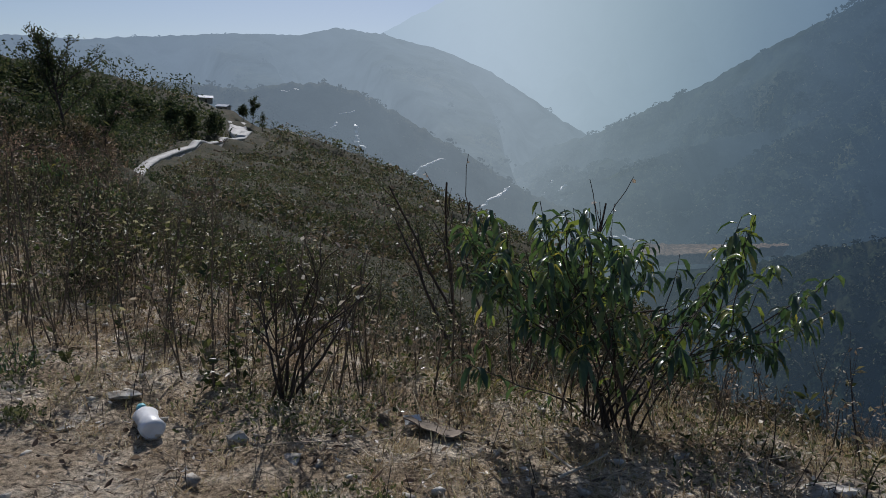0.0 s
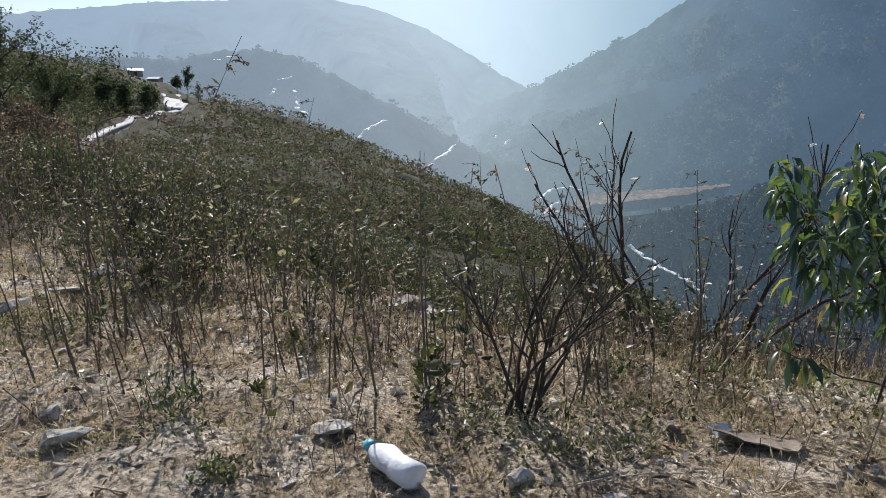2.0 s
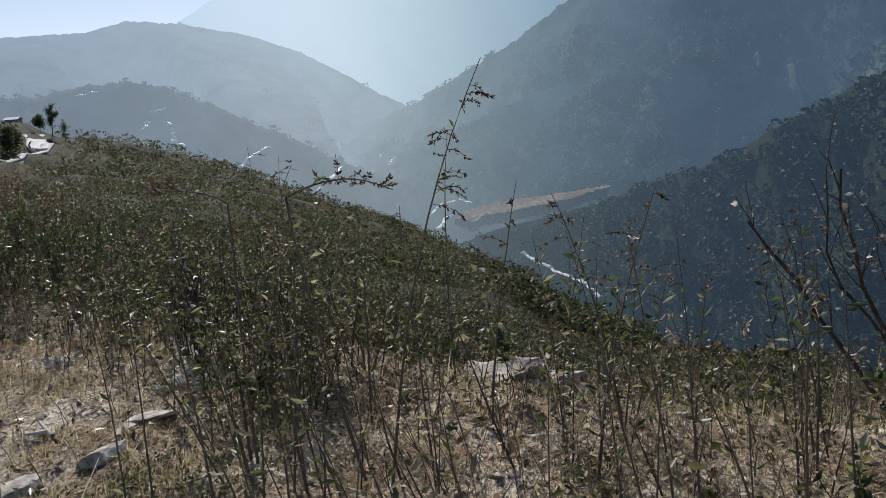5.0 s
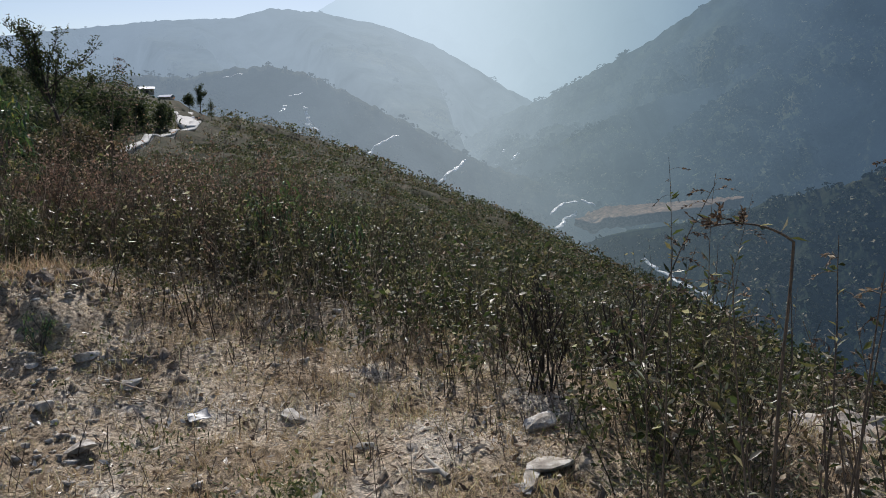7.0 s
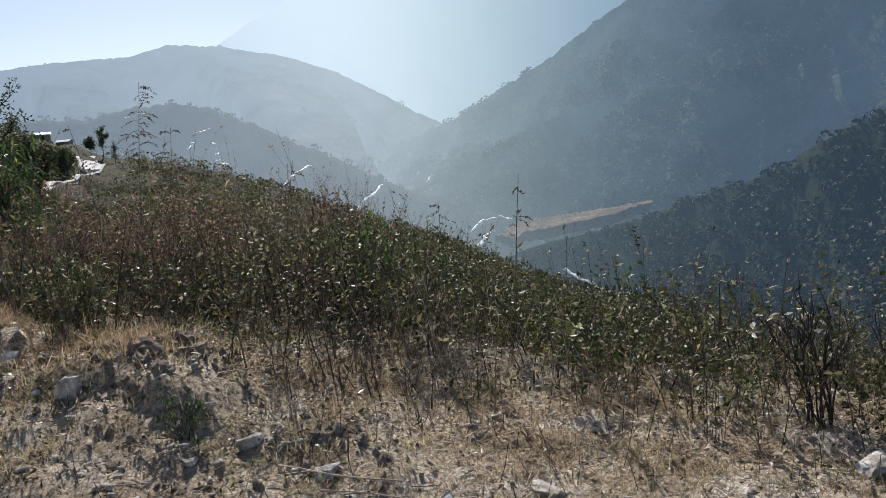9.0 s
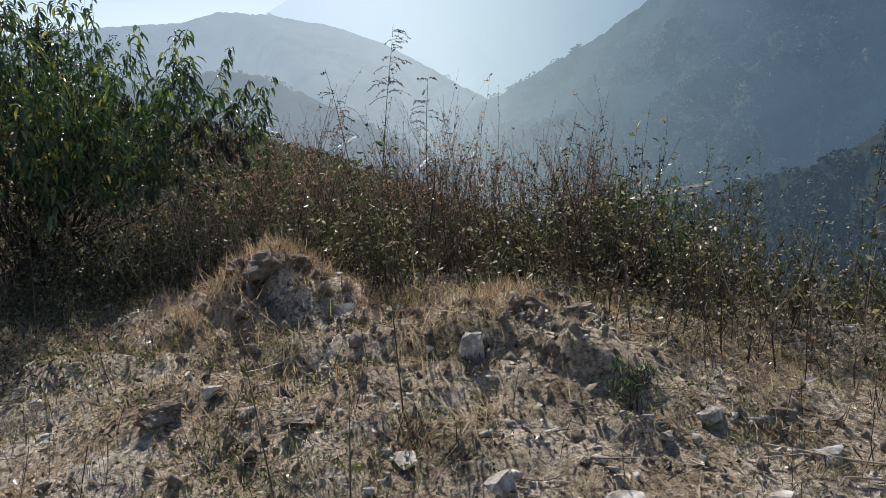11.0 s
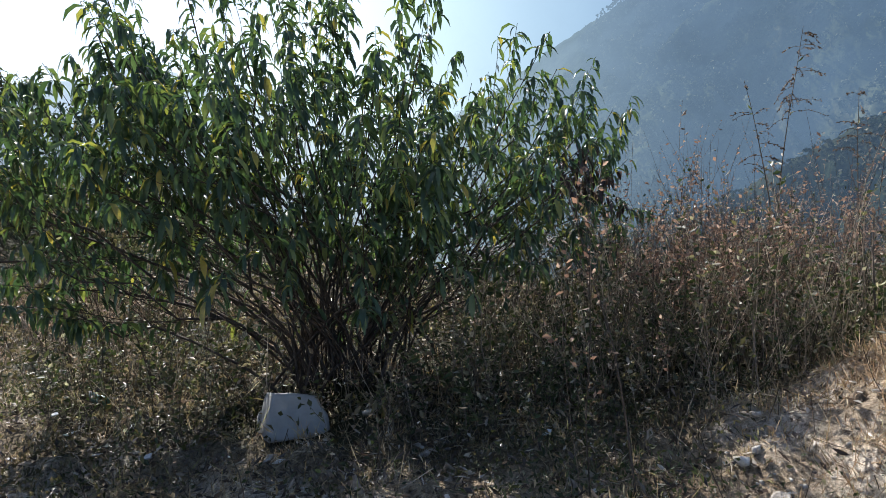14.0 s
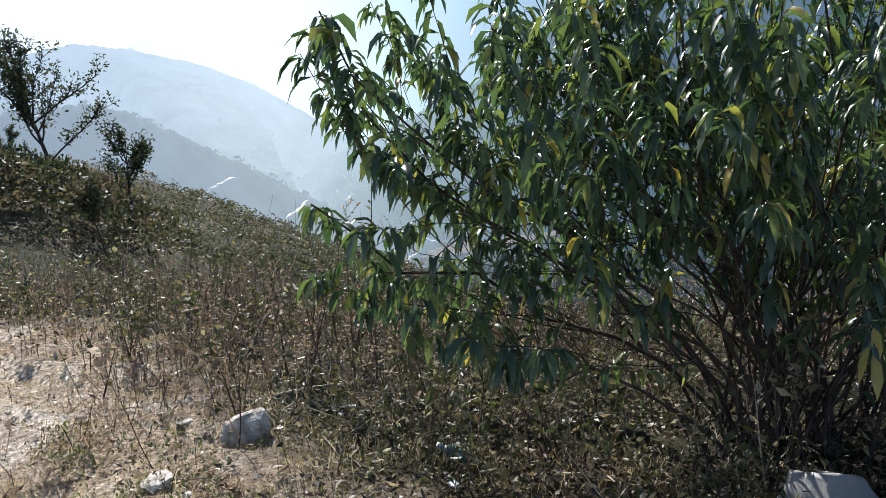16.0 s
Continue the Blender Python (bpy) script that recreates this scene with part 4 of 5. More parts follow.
def ribbon(name, pts, widths, mat, label, category, kind="structure", thick=0.3, parent=None, flat_to=None):
    """A strip of even thickness along points, such as a road or a stream."""
    p = np.array(pts, float)
    t = np.linspace(0, len(p) - 1, 6 * (len(p) - 1) + 1)
    p = np.stack([np.interp(t, np.arange(len(p)), p[:, k]) for k in range(3)], -1)
    w = np.interp(t, np.arange(len(widths)), widths)
    for _ in range(2):
        p[1:-1] = (p[:-2] + 2 * p[1:-1] + p[2:]) / 4
    d = unit(np.gradient(p, axis=0))
    side = unit(np.cross(d, [0, 0, 1.0]) if flat_to is None else np.cross(d, flat_to))
    nrm = unit(np.cross(side, d))
    rows = np.stack([p - side * w[:, None] / 2, p + side * w[:, None] / 2, p + side * w[:, None] / 2 - nrm * thick, p - side * w[:, None] / 2 - nrm * thick], 1)
    n = len(p)
    i, j = np.meshgrid(np.arange(n - 1), np.arange(4), indexing="ij")
    q = np.stack([i * 4 + j, i * 4 + (j + 1) % 4, (i + 1) * 4 + (j + 1) % 4, (i + 1) * 4 + j], -1).reshape(-1, 4)
    caps = np.array([[3, 2, 1, 0], [(n - 1) * 4, (n - 1) * 4 + 1, (n - 1) * 4 + 2, (n - 1) * 4 + 3]])
    return thing(name, mesh_of(name, rows.reshape(-1, 3), None, np.concatenate([q, caps]), True), mat, parent, label, category, "", kind)


def spur_point(az, r, dz=0.0):
    x, y = CENTRE[0] + r * math.sin(radians(az)), CENTRE[1] + r * math.cos(radians(az))
    return (x, y, float(height(x, y)) + dz)


# near-white base holds part of the tracks' sun glare, under painted haze
M_WATER = haze_glow_mat("pale_track", [(0.3, (0.8, 0.79, 0.76)), (0.7, (0.9, 0.9, 0.88))], 0.3, gloss=0.32, spec=0.6)
# field and woods carry the same painted haze glow
M_FIELD = haze_glow_mat("bare_field", [(0.3, (0.17, 0.12, 0.08)), (0.55, (0.28, 0.205, 0.14)), (0.7, (0.38, 0.29, 0.21))], 0.25, thin=700.0)
M_WOODS = haze_glow_mat("spur_woods", [(0.2, (0.022, 0.036, 0.02)), (0.45, (0.08, 0.1, 0.052)), (0.65, (0.2, 0.2, 0.125)), (0.85, (0.3, 0.26, 0.19))], 0.4, True, 1000.0)
M_FARWOODS = haze_glow_mat("mountain_woods", [(0.2, (0.015, 0.028, 0.014)), (0.5, (0.09, 0.115, 0.06)), (0.8, (0.24, 0.23, 0.15))], 0.1, True, mist=0.42)
M_HILLWOODS = haze_glow_mat("hill_woods", [(0.2, (0.02, 0.032, 0.018)), (0.55, (0.08, 0.092, 0.05)), (0.85, (0.26, 0.23, 0.16))], 0.2, True, 480.0, 0.3)


def woods(far, n, cards, lo, hi, az1, mat, seed, label, gaps=-1.0, grain=1.0):
    """Round tree crowns, each a shell of small leaf clumps, over a far mountain side."""
    rng = np.random.default_rng(seed)
    a, v = RIDGES[far]
    i, j = rng.uniform(0.02, v.shape[0] - 1.01, n), rng.uniform(0, min(np.searchsorted(a, az1), len(a) - 1.01), n)
    fi, fj, i, j = (i % 1)[:, None], (j % 1)[:, None], i.astype(int), j.astype(int)
    c = (v[i, j] * (1 - fj) + v[i, j + 1] * fj) * (1 - fi) + (v[i + 1, j] * (1 - fj) + v[i + 1, j + 1] * fj) * fi
    keep = fbm(c[:, 0] * 0.02, c[:, 1] * 0.02, 3, seed) > gaps
    c = c[keep]
    n = len(c)
    s = rng.uniform(lo, hi, n)
    who = np.repeat(np.arange(n), cards)
    k = len(who)
    out = ring_dirs(k, rng, 0, 105)
    base = c[who] + out * s[who][:, None] * rng.uniform(0.75, 1.0, k)[:, None] * [1, 1, 0.85] + [0, 0, 0.3]
    tangent = unit(np.cross(out, unit(rng.normal(size=(k, 3)))) + out * rng.uniform(-0.2, 0.35, (k, 1)))
    v3, t3 = flakes(base - tangent * s[who][:, None] * 0.25 * grain, tangent, grain * s[who] * rng.uniform(0.4, 0.75, k), grain * s[who] * rng.uniform(0.3, 0.5, k), rng)
    thing("woods", mesh_of("woods", v3, t3, None, True), mat, label=label, category="woods", kind="stuff")


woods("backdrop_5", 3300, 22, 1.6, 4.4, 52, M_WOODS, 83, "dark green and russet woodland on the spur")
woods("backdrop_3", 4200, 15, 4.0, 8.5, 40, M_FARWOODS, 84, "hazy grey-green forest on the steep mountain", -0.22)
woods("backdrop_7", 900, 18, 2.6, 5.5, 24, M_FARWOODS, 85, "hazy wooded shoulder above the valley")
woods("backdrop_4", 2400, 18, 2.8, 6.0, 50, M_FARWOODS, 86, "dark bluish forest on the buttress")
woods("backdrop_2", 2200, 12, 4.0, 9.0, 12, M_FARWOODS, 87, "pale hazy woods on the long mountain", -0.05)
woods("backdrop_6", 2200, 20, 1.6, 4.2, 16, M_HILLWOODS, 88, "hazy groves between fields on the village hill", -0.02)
TRACKS = {
    "backdrop_6": (([(-6.9, 0.7), (-6.5, 0.0), (-6.7, -0.6), (-6.0, -1.0)], 2.8), ([(-2.2, -2.9), (-1.4, -2.2), (0.0, -1.6)], 1.7), ([(3.2, -5.3), (3.9, -4.5), (5.3, -3.6)], 2.0),
                   ([(12.2, -8.9), (13.0, -8.1), (13.8, -7.7)], 2.8),
                   ([(11.8, -7.9), (12.5, -7.1), (13.6, -6.9)], 2.4), ([(13.9, -6.8), (15.2, -7.2)], 2.6), ([(-12.4, 2.9), (-11.2, 3.1)], 1.1), ([(-7.8, 1.5), (-7.0, 1.65)], 1.2), ([(-8.6, 0.3), (-8.2, 0.8)], 1.6)),
    "backdrop_3": (([(7.6, -4.0), (8.0, -3.3), (8.2, -2.9)], 2.4), ([(9.1, -4.4), (8.8, -3.8), (9.2, -3.1)], 2.4)),
    "backdrop_5": (([(18.5, -11.1), (20.2, -12.1), (21.4, -12.8), (22.8, -13.4), (23.7, -13.8), (24.6, -14.8)], 2.2),),
}
for far, rows in TRACKS.items():
    for line, wide in rows:
        tt = np.linspace(0, len(line) - 1, 5 * (len(line) - 1) + 1)
        wob = np.random.default_rng(len(line) * 7 + int(abs(line[0][0]) * 10)).normal(0, 0.09, (2, len(tt)))
        pts = [on_ridge(far, np.interp(q, range(len(line)), [z[0] for z in line]) + w0, np.interp(q, range(len(line)), [z[1] for z in line]) + w1 * 0.6) for q, w0, w1 in zip(tt, *wob)]
        # strips are tilted so that their gloss throws the sun back
        ribbon("track", pts, list(wide * 0.8 * (1 + 3.5 * wob[0]).clip(0.4, 1.6)), M_WATER, "pale winding track shining on the far hillside", "track", "structure", 0.4, None, (0.02, -0.32, 0.95))


def field():
    """A bare brown terrace on the valley's far side."""
    rng = np.random.default_rng(5)
    a = np.linspace(13.6, 25.6, 48)
    top = np.interp(a, [13.6, 16, 19.3, 22.6, 25.6], [-8.0, -7.25, -7.0, -6.7, -6.35]) + rng.normal(0, 0.04, 48)
    low = top - np.interp(a, [13.6, 15, 18.5, 22.6, 25.6], [0.2, 1.1, 0.85, 0.55, 0.08]) + rng.normal(0, 0.05, 48)
    rows = []
    for s in np.linspace(0, 1, 8):
        el, r = low + (top - low) * s, 402 + 22 * s
        rows.append(np.stack([CENTRE[0] + r * np.sin(np.radians(a)), CENTRE[1] + r * np.cos(np.radians(a)), 1.65 + r * np.tan(np.radians(el))], -1))
    lower = rows[0] + [0, 5, -6]
    v = np.concatenate([lower[None], np.array(rows)])
    thing("field", mesh_of("field", v.reshape(-1, 3), None, grid_faces(9, 48)[:, ::-1]), M_FIELD, label="bare brown terraced field in the valley", category="field", kind="structure")


field()
# the concrete road round the spur, on its stone bank
ROAD = list(zip(ROAD_AZ, ROAD_R))
steps = np.linspace(0, len(ROAD) - 1, 43)
road_keys = np.array([spur_point(p, r, 0.6) for p, r in ROAD])
road_pts = []
for q in steps:
    x, y, z = spur_point(np.interp(q, range(8), ROAD_AZ), np.interp(q, range(8), ROAD_R), 0.35)
    road_pts.append((x, y, max(z, float(np.interp(q, range(8), road_keys[:, 2])))))
road_wide = list(np.interp(steps, range(8), ROAD_W))
ribbon("road", road_pts, road_wide, M_CONCRETE, "pale sunlit concrete road curving round the spur", "road", "structure", 0.6)
ribbon("retaining_wall", [(x, y, z - 0.604) for x, y, z in road_pts], [w - 0.3 for w in road_wide], M_STONEWALL, "dark weathered stone bank under the concrete road", "retaining wall", "structure", 3.5)


def yard():
    """A bare cleared slope at the head of the road."""
    rng = np.random.default_rng(6)
    r = np.linspace(268, 318, 14)[:, None]
    f = np.linspace(0, 1, 11)[None]
    lo, hi = -16.0 + rng.normal(0, 0.1, (14, 1)) + 0.5 * (318 - r) / 50 * (r < 276), -14.75 + rng.normal(0, 0.08, (14, 1))
    a = np.radians(lo + (hi - lo) * f)
    x, y = CENTRE[0] + r * np.sin(a), CENTRE[1] + r * np.cos(a)
    z = 1.65 + r * np.tan(np.radians(np.interp(r, [268, 318], [-0.5, 0.42]))) + rng.normal(0, 0.06, (14, 11))
    z = np.maximum(z, height(x, y) + 0.15)
    top = np.stack([x, y, z], -1)
    rim = np.concatenate([top[0], top[1:, -1], top[-1, -2::-1], top[-2:0:-1, 0]])
    n, m = 14 * 11, len(rim)
    g = np.arange(n).reshape(14, 11)
    edge = np.concatenate([g[0], g[1:, -1], g[-1, -2::-1], g[-2:0:-1, 0]])
    k = np.arange(m)
    skirt = np.stack([edge, n + k, n + (k + 1) % m, np.roll(edge, -1)], -1)
    v = np.concatenate([top.reshape(-1, 3), rim - [0, 0, 5.0]])
    thing("yard", mesh_of("yard", v, None, np.concatenate([grid_faces(14, 11), skirt])), M_CONCRETE, label="pale bare cleared slope at the head of the road", category="yard", kind="structure")


yard()
M_ROOF = plain_mat("tin_roof", [(0.3, (0.7, 0.72, 0.75)), (0.7, (0.85, 0.86, 0.88))], 0.5, 0.35, 4, 0.1, 0.02)
M_WALL = plain_mat("mud_wall", [(0.3, (0.3, 0.24, 0.18)), (0.7, (0.45, 0.38, 0.3))], 0.6, 0.9, 4, 0.2, 0.02)


def box(bm, lo, hi):
    vs = [bm.verts.new((x, y, z)) for x in (lo[0], hi[0]) for y in (lo[1], hi[1]) for z in (lo[2], hi[2])]
    for f in ((0, 1, 3, 2), (4, 6, 7, 5), (0, 4, 5, 1), (2, 3, 7, 6), (0, 2, 6, 4), (1, 5, 7, 3)):
        bm.faces.new([vs[k] for k in f])


def part(name, bm, mat, parent, label=""):
    me = bpy.data.meshes.new(name)
    bmesh.ops.recalc_face_normals(bm, faces=bm.faces)
    bm.to_mesh(me)
    bm.free()
    return thing(name, me, mat, parent, label)


def house(az, r, size, turn, label):
    root = new("house")
    root.location, root.rotation_euler = spur_point(az, r, -0.2), (0, 0, radians(turn))
    w, d, h = size
    bm = bmesh.new()
    box(bm, (-w / 2, -d / 2, 0), (w / 2, d / 2, h))
    part("wall", bm, M_WALL, root)
    bm = bmesh.new()
    ring = [[bm.verts.new((x, y, z)) for y, z in ((-d * 0.62, h - 0.1), (0, h + d * 0.22), (d * 0.62, h - 0.1), (d * 0.62, h + 0.02), (0, h + d * 0.22 + 0.14), (-d * 0.62, h + 0.02))] for x in (-w * 0.58, w * 0.58)]
    for k in range(6):
        bm.faces.new((ring[0][k], ring[0][(k + 1) % 6], ring[1][(k + 1) % 6], ring[1][k]))
    for cap in ring:
        bm.faces.new((cap[0], cap[1], cap[4], cap[5]))
        bm.faces.new((cap[1], cap[2], cap[3], cap[4]))
    part("roof", bm, M_ROOF, root, "pale tin roof shining in the sun")
    bm = bmesh.new()
    box(bm, (-0.5, -d / 2 - 0.06, 0), (0.5, -d / 2 + 0.04, h * 0.75))
    part("door", bm, M_BARK, root)
    return tagged(root, label, "house", "houses by the road")


house(-17.75, 388, (6.2, 4.6, 2.8), 20, "small earth-walled house with a shiny tin roof")
house(-16.5, 376, (5.6, 4.2, 2.6), -10, "low earth-walled hut with a pale tin roof")


def tree(name, place, tall, limbs, twigs, leaves, leaf_size, seed, mat, label, spread=0.9, lean=(0, 0), crown_from=0.35):
    """A tapered trunk, limbs, twigs and a loose uneven crown of small leaves."""
    rng = np.random.default_rng(seed)
    root = new(name)
    root.location = place
    trunk = grow(np.array([[0, 0, -0.15]]), np.array([[lean[0], lean[1], 1.0]]), tall * 0.8, UP[None] * 0.1, rng, 8, 0.05)
    rad = np.linspace(1, 0.2, 8)[None] * tall * 0.016
    bm_v, bm_q = tubes(trunk, rad, 7)
    trunk_ob = thing("trunk", mesh_of("trunk", bm_v, None, bm_q), M_BARK, root)
    t = rng.uniform(crown_from, 0.97, limbs)
    p, d = sample(trunk, np.zeros(limbs, int), t)
    limb = grow(p, unit(d * 0.5 + ring_dirs(limbs, rng, 35, 80)), tall * rng.uniform(0.22, 0.45, limbs) * spread * (1.15 - 0.6 * t), UP * np.full((limbs, 1), 0.35), rng, 6, 0.12)
    w = rng.integers(0, limbs, twigs)
    p, d = sample(limb, w, rng.uniform(0.25, 0.99, twigs))
    twig = grow(p, unit(d + ring_dirs(twigs, rng, 20, 100) * 0.8), tall * rng.uniform(0.06, 0.14, twigs), UP * np.full((twigs, 1), 0.2), rng, 4, 0.1)
    for k in range(limbs):
        a, b = tubes(limb[k:k + 1], np.linspace(1, 0.3, 6)[None] * tall * 0.006, 4)
        thing("limb", mesh_of("limb", a, None, b), M_BARK, trunk_ob)
    v, q = tubes(twig, np.linspace(1, 0.4, 4)[None] * np.full((twigs, 1), tall * 0.002), 3)
    thing("branchwork", mesh_of("branchwork", v, None, q), M_BARK, root, kind="stuff")
    if leaves:
        w = rng.integers(0, twigs, leaves)
        p, d = sample(twig, w, rng.uniform(0.2, 0.999, leaves))
        v3, t3 = flakes(p + rng.normal(0, leaf_size * 0.6, (leaves, 3)), ring_dirs(leaves, rng, 20, 140), leaf_size * rng.uniform(0.6, 1.3, leaves), leaf_size * rng.uniform(0.3, 0.6, leaves), rng)
        thing("crown", mesh_of("crown", v3, t3, None, True), mat, root, kind="stuff")
    return tagged(root, label, "tree")


tree("tree", on_ground(-19.7, 38.7, -0.1), 6.6, 15, 240, 3000, 0.16, 91, M_TREE, "thin-leaved open tree leaning on the slope", 1.25, (-0.22, 0), 0.35)
tree("tree", on_ground(-17.9, 38.2, -0.1), 4.4, 11, 130, 1700, 0.15, 95, M_TREE, "small thin-leaved tree beside the leaning tree", 1.0, (0.15, 0), 0.3)
tree("tree", on_ground(-16.6, 24.5, -0.1), 2.4, 10, 90, 1200, 0.09, 92, M_SCRUB, "small bushy tree on the brown slope", 1.0)
tree("tree", spur_point(-14.3, 312, -0.2), 11, 12, 110, 1300, 0.6, 93, M_TREE, "round dark tree beside the concrete road", 1.0, (0, 0), 0.12)
tree("tree", spur_point(-13.6, 306, -0.2), 9, 9, 70, 500, 0.5, 94, M_TREE, "narrow dark tree beside the concrete road", 0.7, (0, 0), 0.12)
rng_t = np.random.default_rng(17)
for k in range(44):
    az_t = rng_t.uniform(-40, -14.8)
    r_t = max(np.interp(az_t, ROAD_AZ, ROAD_R) + 14, 190) + rng_t.uniform(0, 90)
    if abs(az_t + 17.1) < 1.6:
        r_t = float(np.interp(az_t, ROAD_AZ, ROAD_R)) + rng_t.uniform(14, 30)
    tree("tree", spur_point(az_t, r_t, -0.2), rng_t.uniform(6, 11), 9, 70, 700, 1.0, 100 + k, M_TREE, "dense dark tree in the roadside wood", 1.25, (0, 0), 0.04)

# ---- verge: stones, clods, rubbish, stalks ----
ROCKS = [
    # x, y, size, turn, stone or clod
    (-3.02, 4.10, (0.26, 0.2, 0.17), 0.3, "s"), (-3.20, 4.42, (0.24, 0.18, 0.16), 1.1, "s"), (-3.12, 4.72, (0.15, 0.12, 0.1), 2.0, "s"), (-1.85, 4.16, (0.2, 0.12, 0.08), 0.2, "s"),
    (-2.02, 3.78, (0.13, 0.09, 0.07), 0.8, "s"), (-1.08, 3.72, (0.17, 0.15, 0.15), 0.5, "s"), (-0.72, 3.52, (0.18, 0.13, 0.1), 1.9, "s"), (-1.55, 4.62, (0.16, 0.11, 0.08), 2.4, "s"),
    (1.86, 3.36, (0.42, 0.25, 0.1), 0.1, "s"), (1.25, 3.62, (0.16, 0.12, 0.1), 0.9, "s"), (-0.32, 4.02, (0.14, 0.1, 0.1), 1.0, "c"), (-2.35, 3.35, (0.26, 0.18, 0.09), 0.35, "s"),
    (-4.10, 7.40, (0.34, 0.24, 0.22), 0.2, "s"), (-4.36, 6.40, (0.33, 0.26, 0.24), 0.6, "s"), (-4.68, 6.28, (0.3, 0.2, 0.12), 0.9, "s"), (-4.14, 6.95, (0.34, 0.2, 0.08), 0.1, "s"),
    (-4.30, 6.80, (0.22, 0.16, 0.08), 1.4, "s"), (-5.14, 7.37, (0.14, 0.11, 0.09), 0.4, "s"), (-4.86, 7.22, (0.12, 0.09, 0.09), 2.2, "s"), (-3.59, 6.18, (0.16, 0.12, 0.12), 1.0, "s"),
    (-5.32, 6.65, (0.2, 0.15, 0.11), 1.7, "s"), (-6.70, 7.48, (0.27, 0.2, 0.14), 0.3, "s"), (-7.80, 8.02, (0.26, 0.2, 0.13), 0.2, "s"), (-7.35, 7.78, (0.34, 0.2, 0.08), 0.5, "s"),
    (-7.42, 8.43, (0.13, 0.1, 0.1), 0.9, "s"), (-5.6, 7.9, (0.2, 0.14, 0.08), 2.0, "s"),
    (-8.19, 9.20, (0.26, 0.22, 0.36), 0.4, "s"), (-8.26, 8.20, (0.25, 0.2, 0.16), 0.2, "s"), (-8.65, 8.51, (0.26, 0.18, 0.06), 0.7, "s"), (-7.14, 7.97, (0.2, 0.14, 0.12), 0.9, "s"),
    (-6.72, 8.25, (0.22, 0.17, 0.1), 1.6, "s"), (-7.1, 8.62, (0.24, 0.2, 0.15), 0.5, "s"), (-10.22, 10.58, (0.5, 0.2, 0.07), 0.2, "s"), (-10.51, 10.5, (0.2, 0.16, 0.14), 1.0, "s"),
    (-8.91, 10.21, (0.26, 0.2, 0.12), 0.3, "s"), (-9.25, 10.2, (0.17, 0.14, 0.1), 1.3, "s"), (-9.66, 9.34, (0.2, 0.17, 0.13), 0.2, "s"), (-14.84, 14.3, (0.36, 0.34, 0.44), 0.5, "s"),
    (-15.28, 13.78, (0.3, 0.22, 0.08), 0.4, "s"), (-15.44, 13.91, (0.13, 0.1, 0.08), 0.1, "s"), (-15.15, 14.6, (0.2, 0.14, 0.1), 1.2, "s"), (-12.9, 11.3, (0.34, 0.26, 0.12), 1.2, "s"),
    (-11.9, 10.9, (0.28, 0.2, 0.1), 0.8, "s"), (-11.6, 10.2, (0.24, 0.2, 0.12), 2.1, "s"),
    (-7.75, 9.55, (0.3, 0.24, 0.2), 0.2, "c"), (-7.50, 9.48, (0.26, 0.22, 0.17), 1.2, "c"), (-7.6, 9.75, (0.3, 0.26, 0.2), 2.2, "c"), (-7.3, 9.3, (0.18, 0.14, 0.12), 0.7, "c"),
    (-6.69, 8.62, (0.2, 0.17, 0.14), 0.3, "c"), (-6.5, 8.5, (0.14, 0.12, 0.1), 1.3, "c"), (-8.86, 9.97, (0.34, 0.24, 0.16), 0.5, "c"), (-8.54, 9.95, (0.3, 0.22, 0.15), 1.5, "c"),
    (-9.40, 10.40, (0.34, 0.3, 0.24), 0.6, "c"), (-9.2, 10.5, (0.24, 0.2, 0.2), 1.6, "c"), (-9.62, 10.55, (0.26, 0.2, 0.2), 2.3, "c"), (-9.9, 9.2, (0.3, 0.2, 0.12), 0.3, "c"),
    (-9.15, 8.9, (0.22, 0.18, 0.12), 0.9, "c"),
]
bank_me = rough_ball((1.15, 0.5, 0.52), 77, 6, 4, 0.5, 3.4, 2.0)
bank_ob = thing("earth_bank", bank_me, M_PALEEARTH, label="pale bare broken earth bank below the verge", category="bank")
bank_ob.location, bank_ob.rotation_euler = on_ground(-1.8, 8.6, -0.2), (radians(-12), 0, radians(-18))
rock("stone", -1.45, 8.3, (0.22, 0.16, 0.16), 78, M_CLOD, "dark rough stone beside pale earth bank", -0.4, 0.4)
for k, (x, y, size, turn, sort) in enumerate(ROCKS):
    if sort == "s":
        flat = size[2] < 0.5 * size[0]
        rock("stone", x, y, tuple((0.85 if flat else 0.62) * q for q in size), 200 + k, M_STONE, "flat pale broken stone lying in dry grass" if flat else "rough grey stone lying on dusty soil", 0.2, turn, "stone", "stones on the verge")
    else:
        rock("earth_clod", x, y, tuple(0.52 * q for q in size), 200 + k, M_CLOD, "dark crumbling lump of dry earth", 0.25, turn, "clod", "clods on the mound")


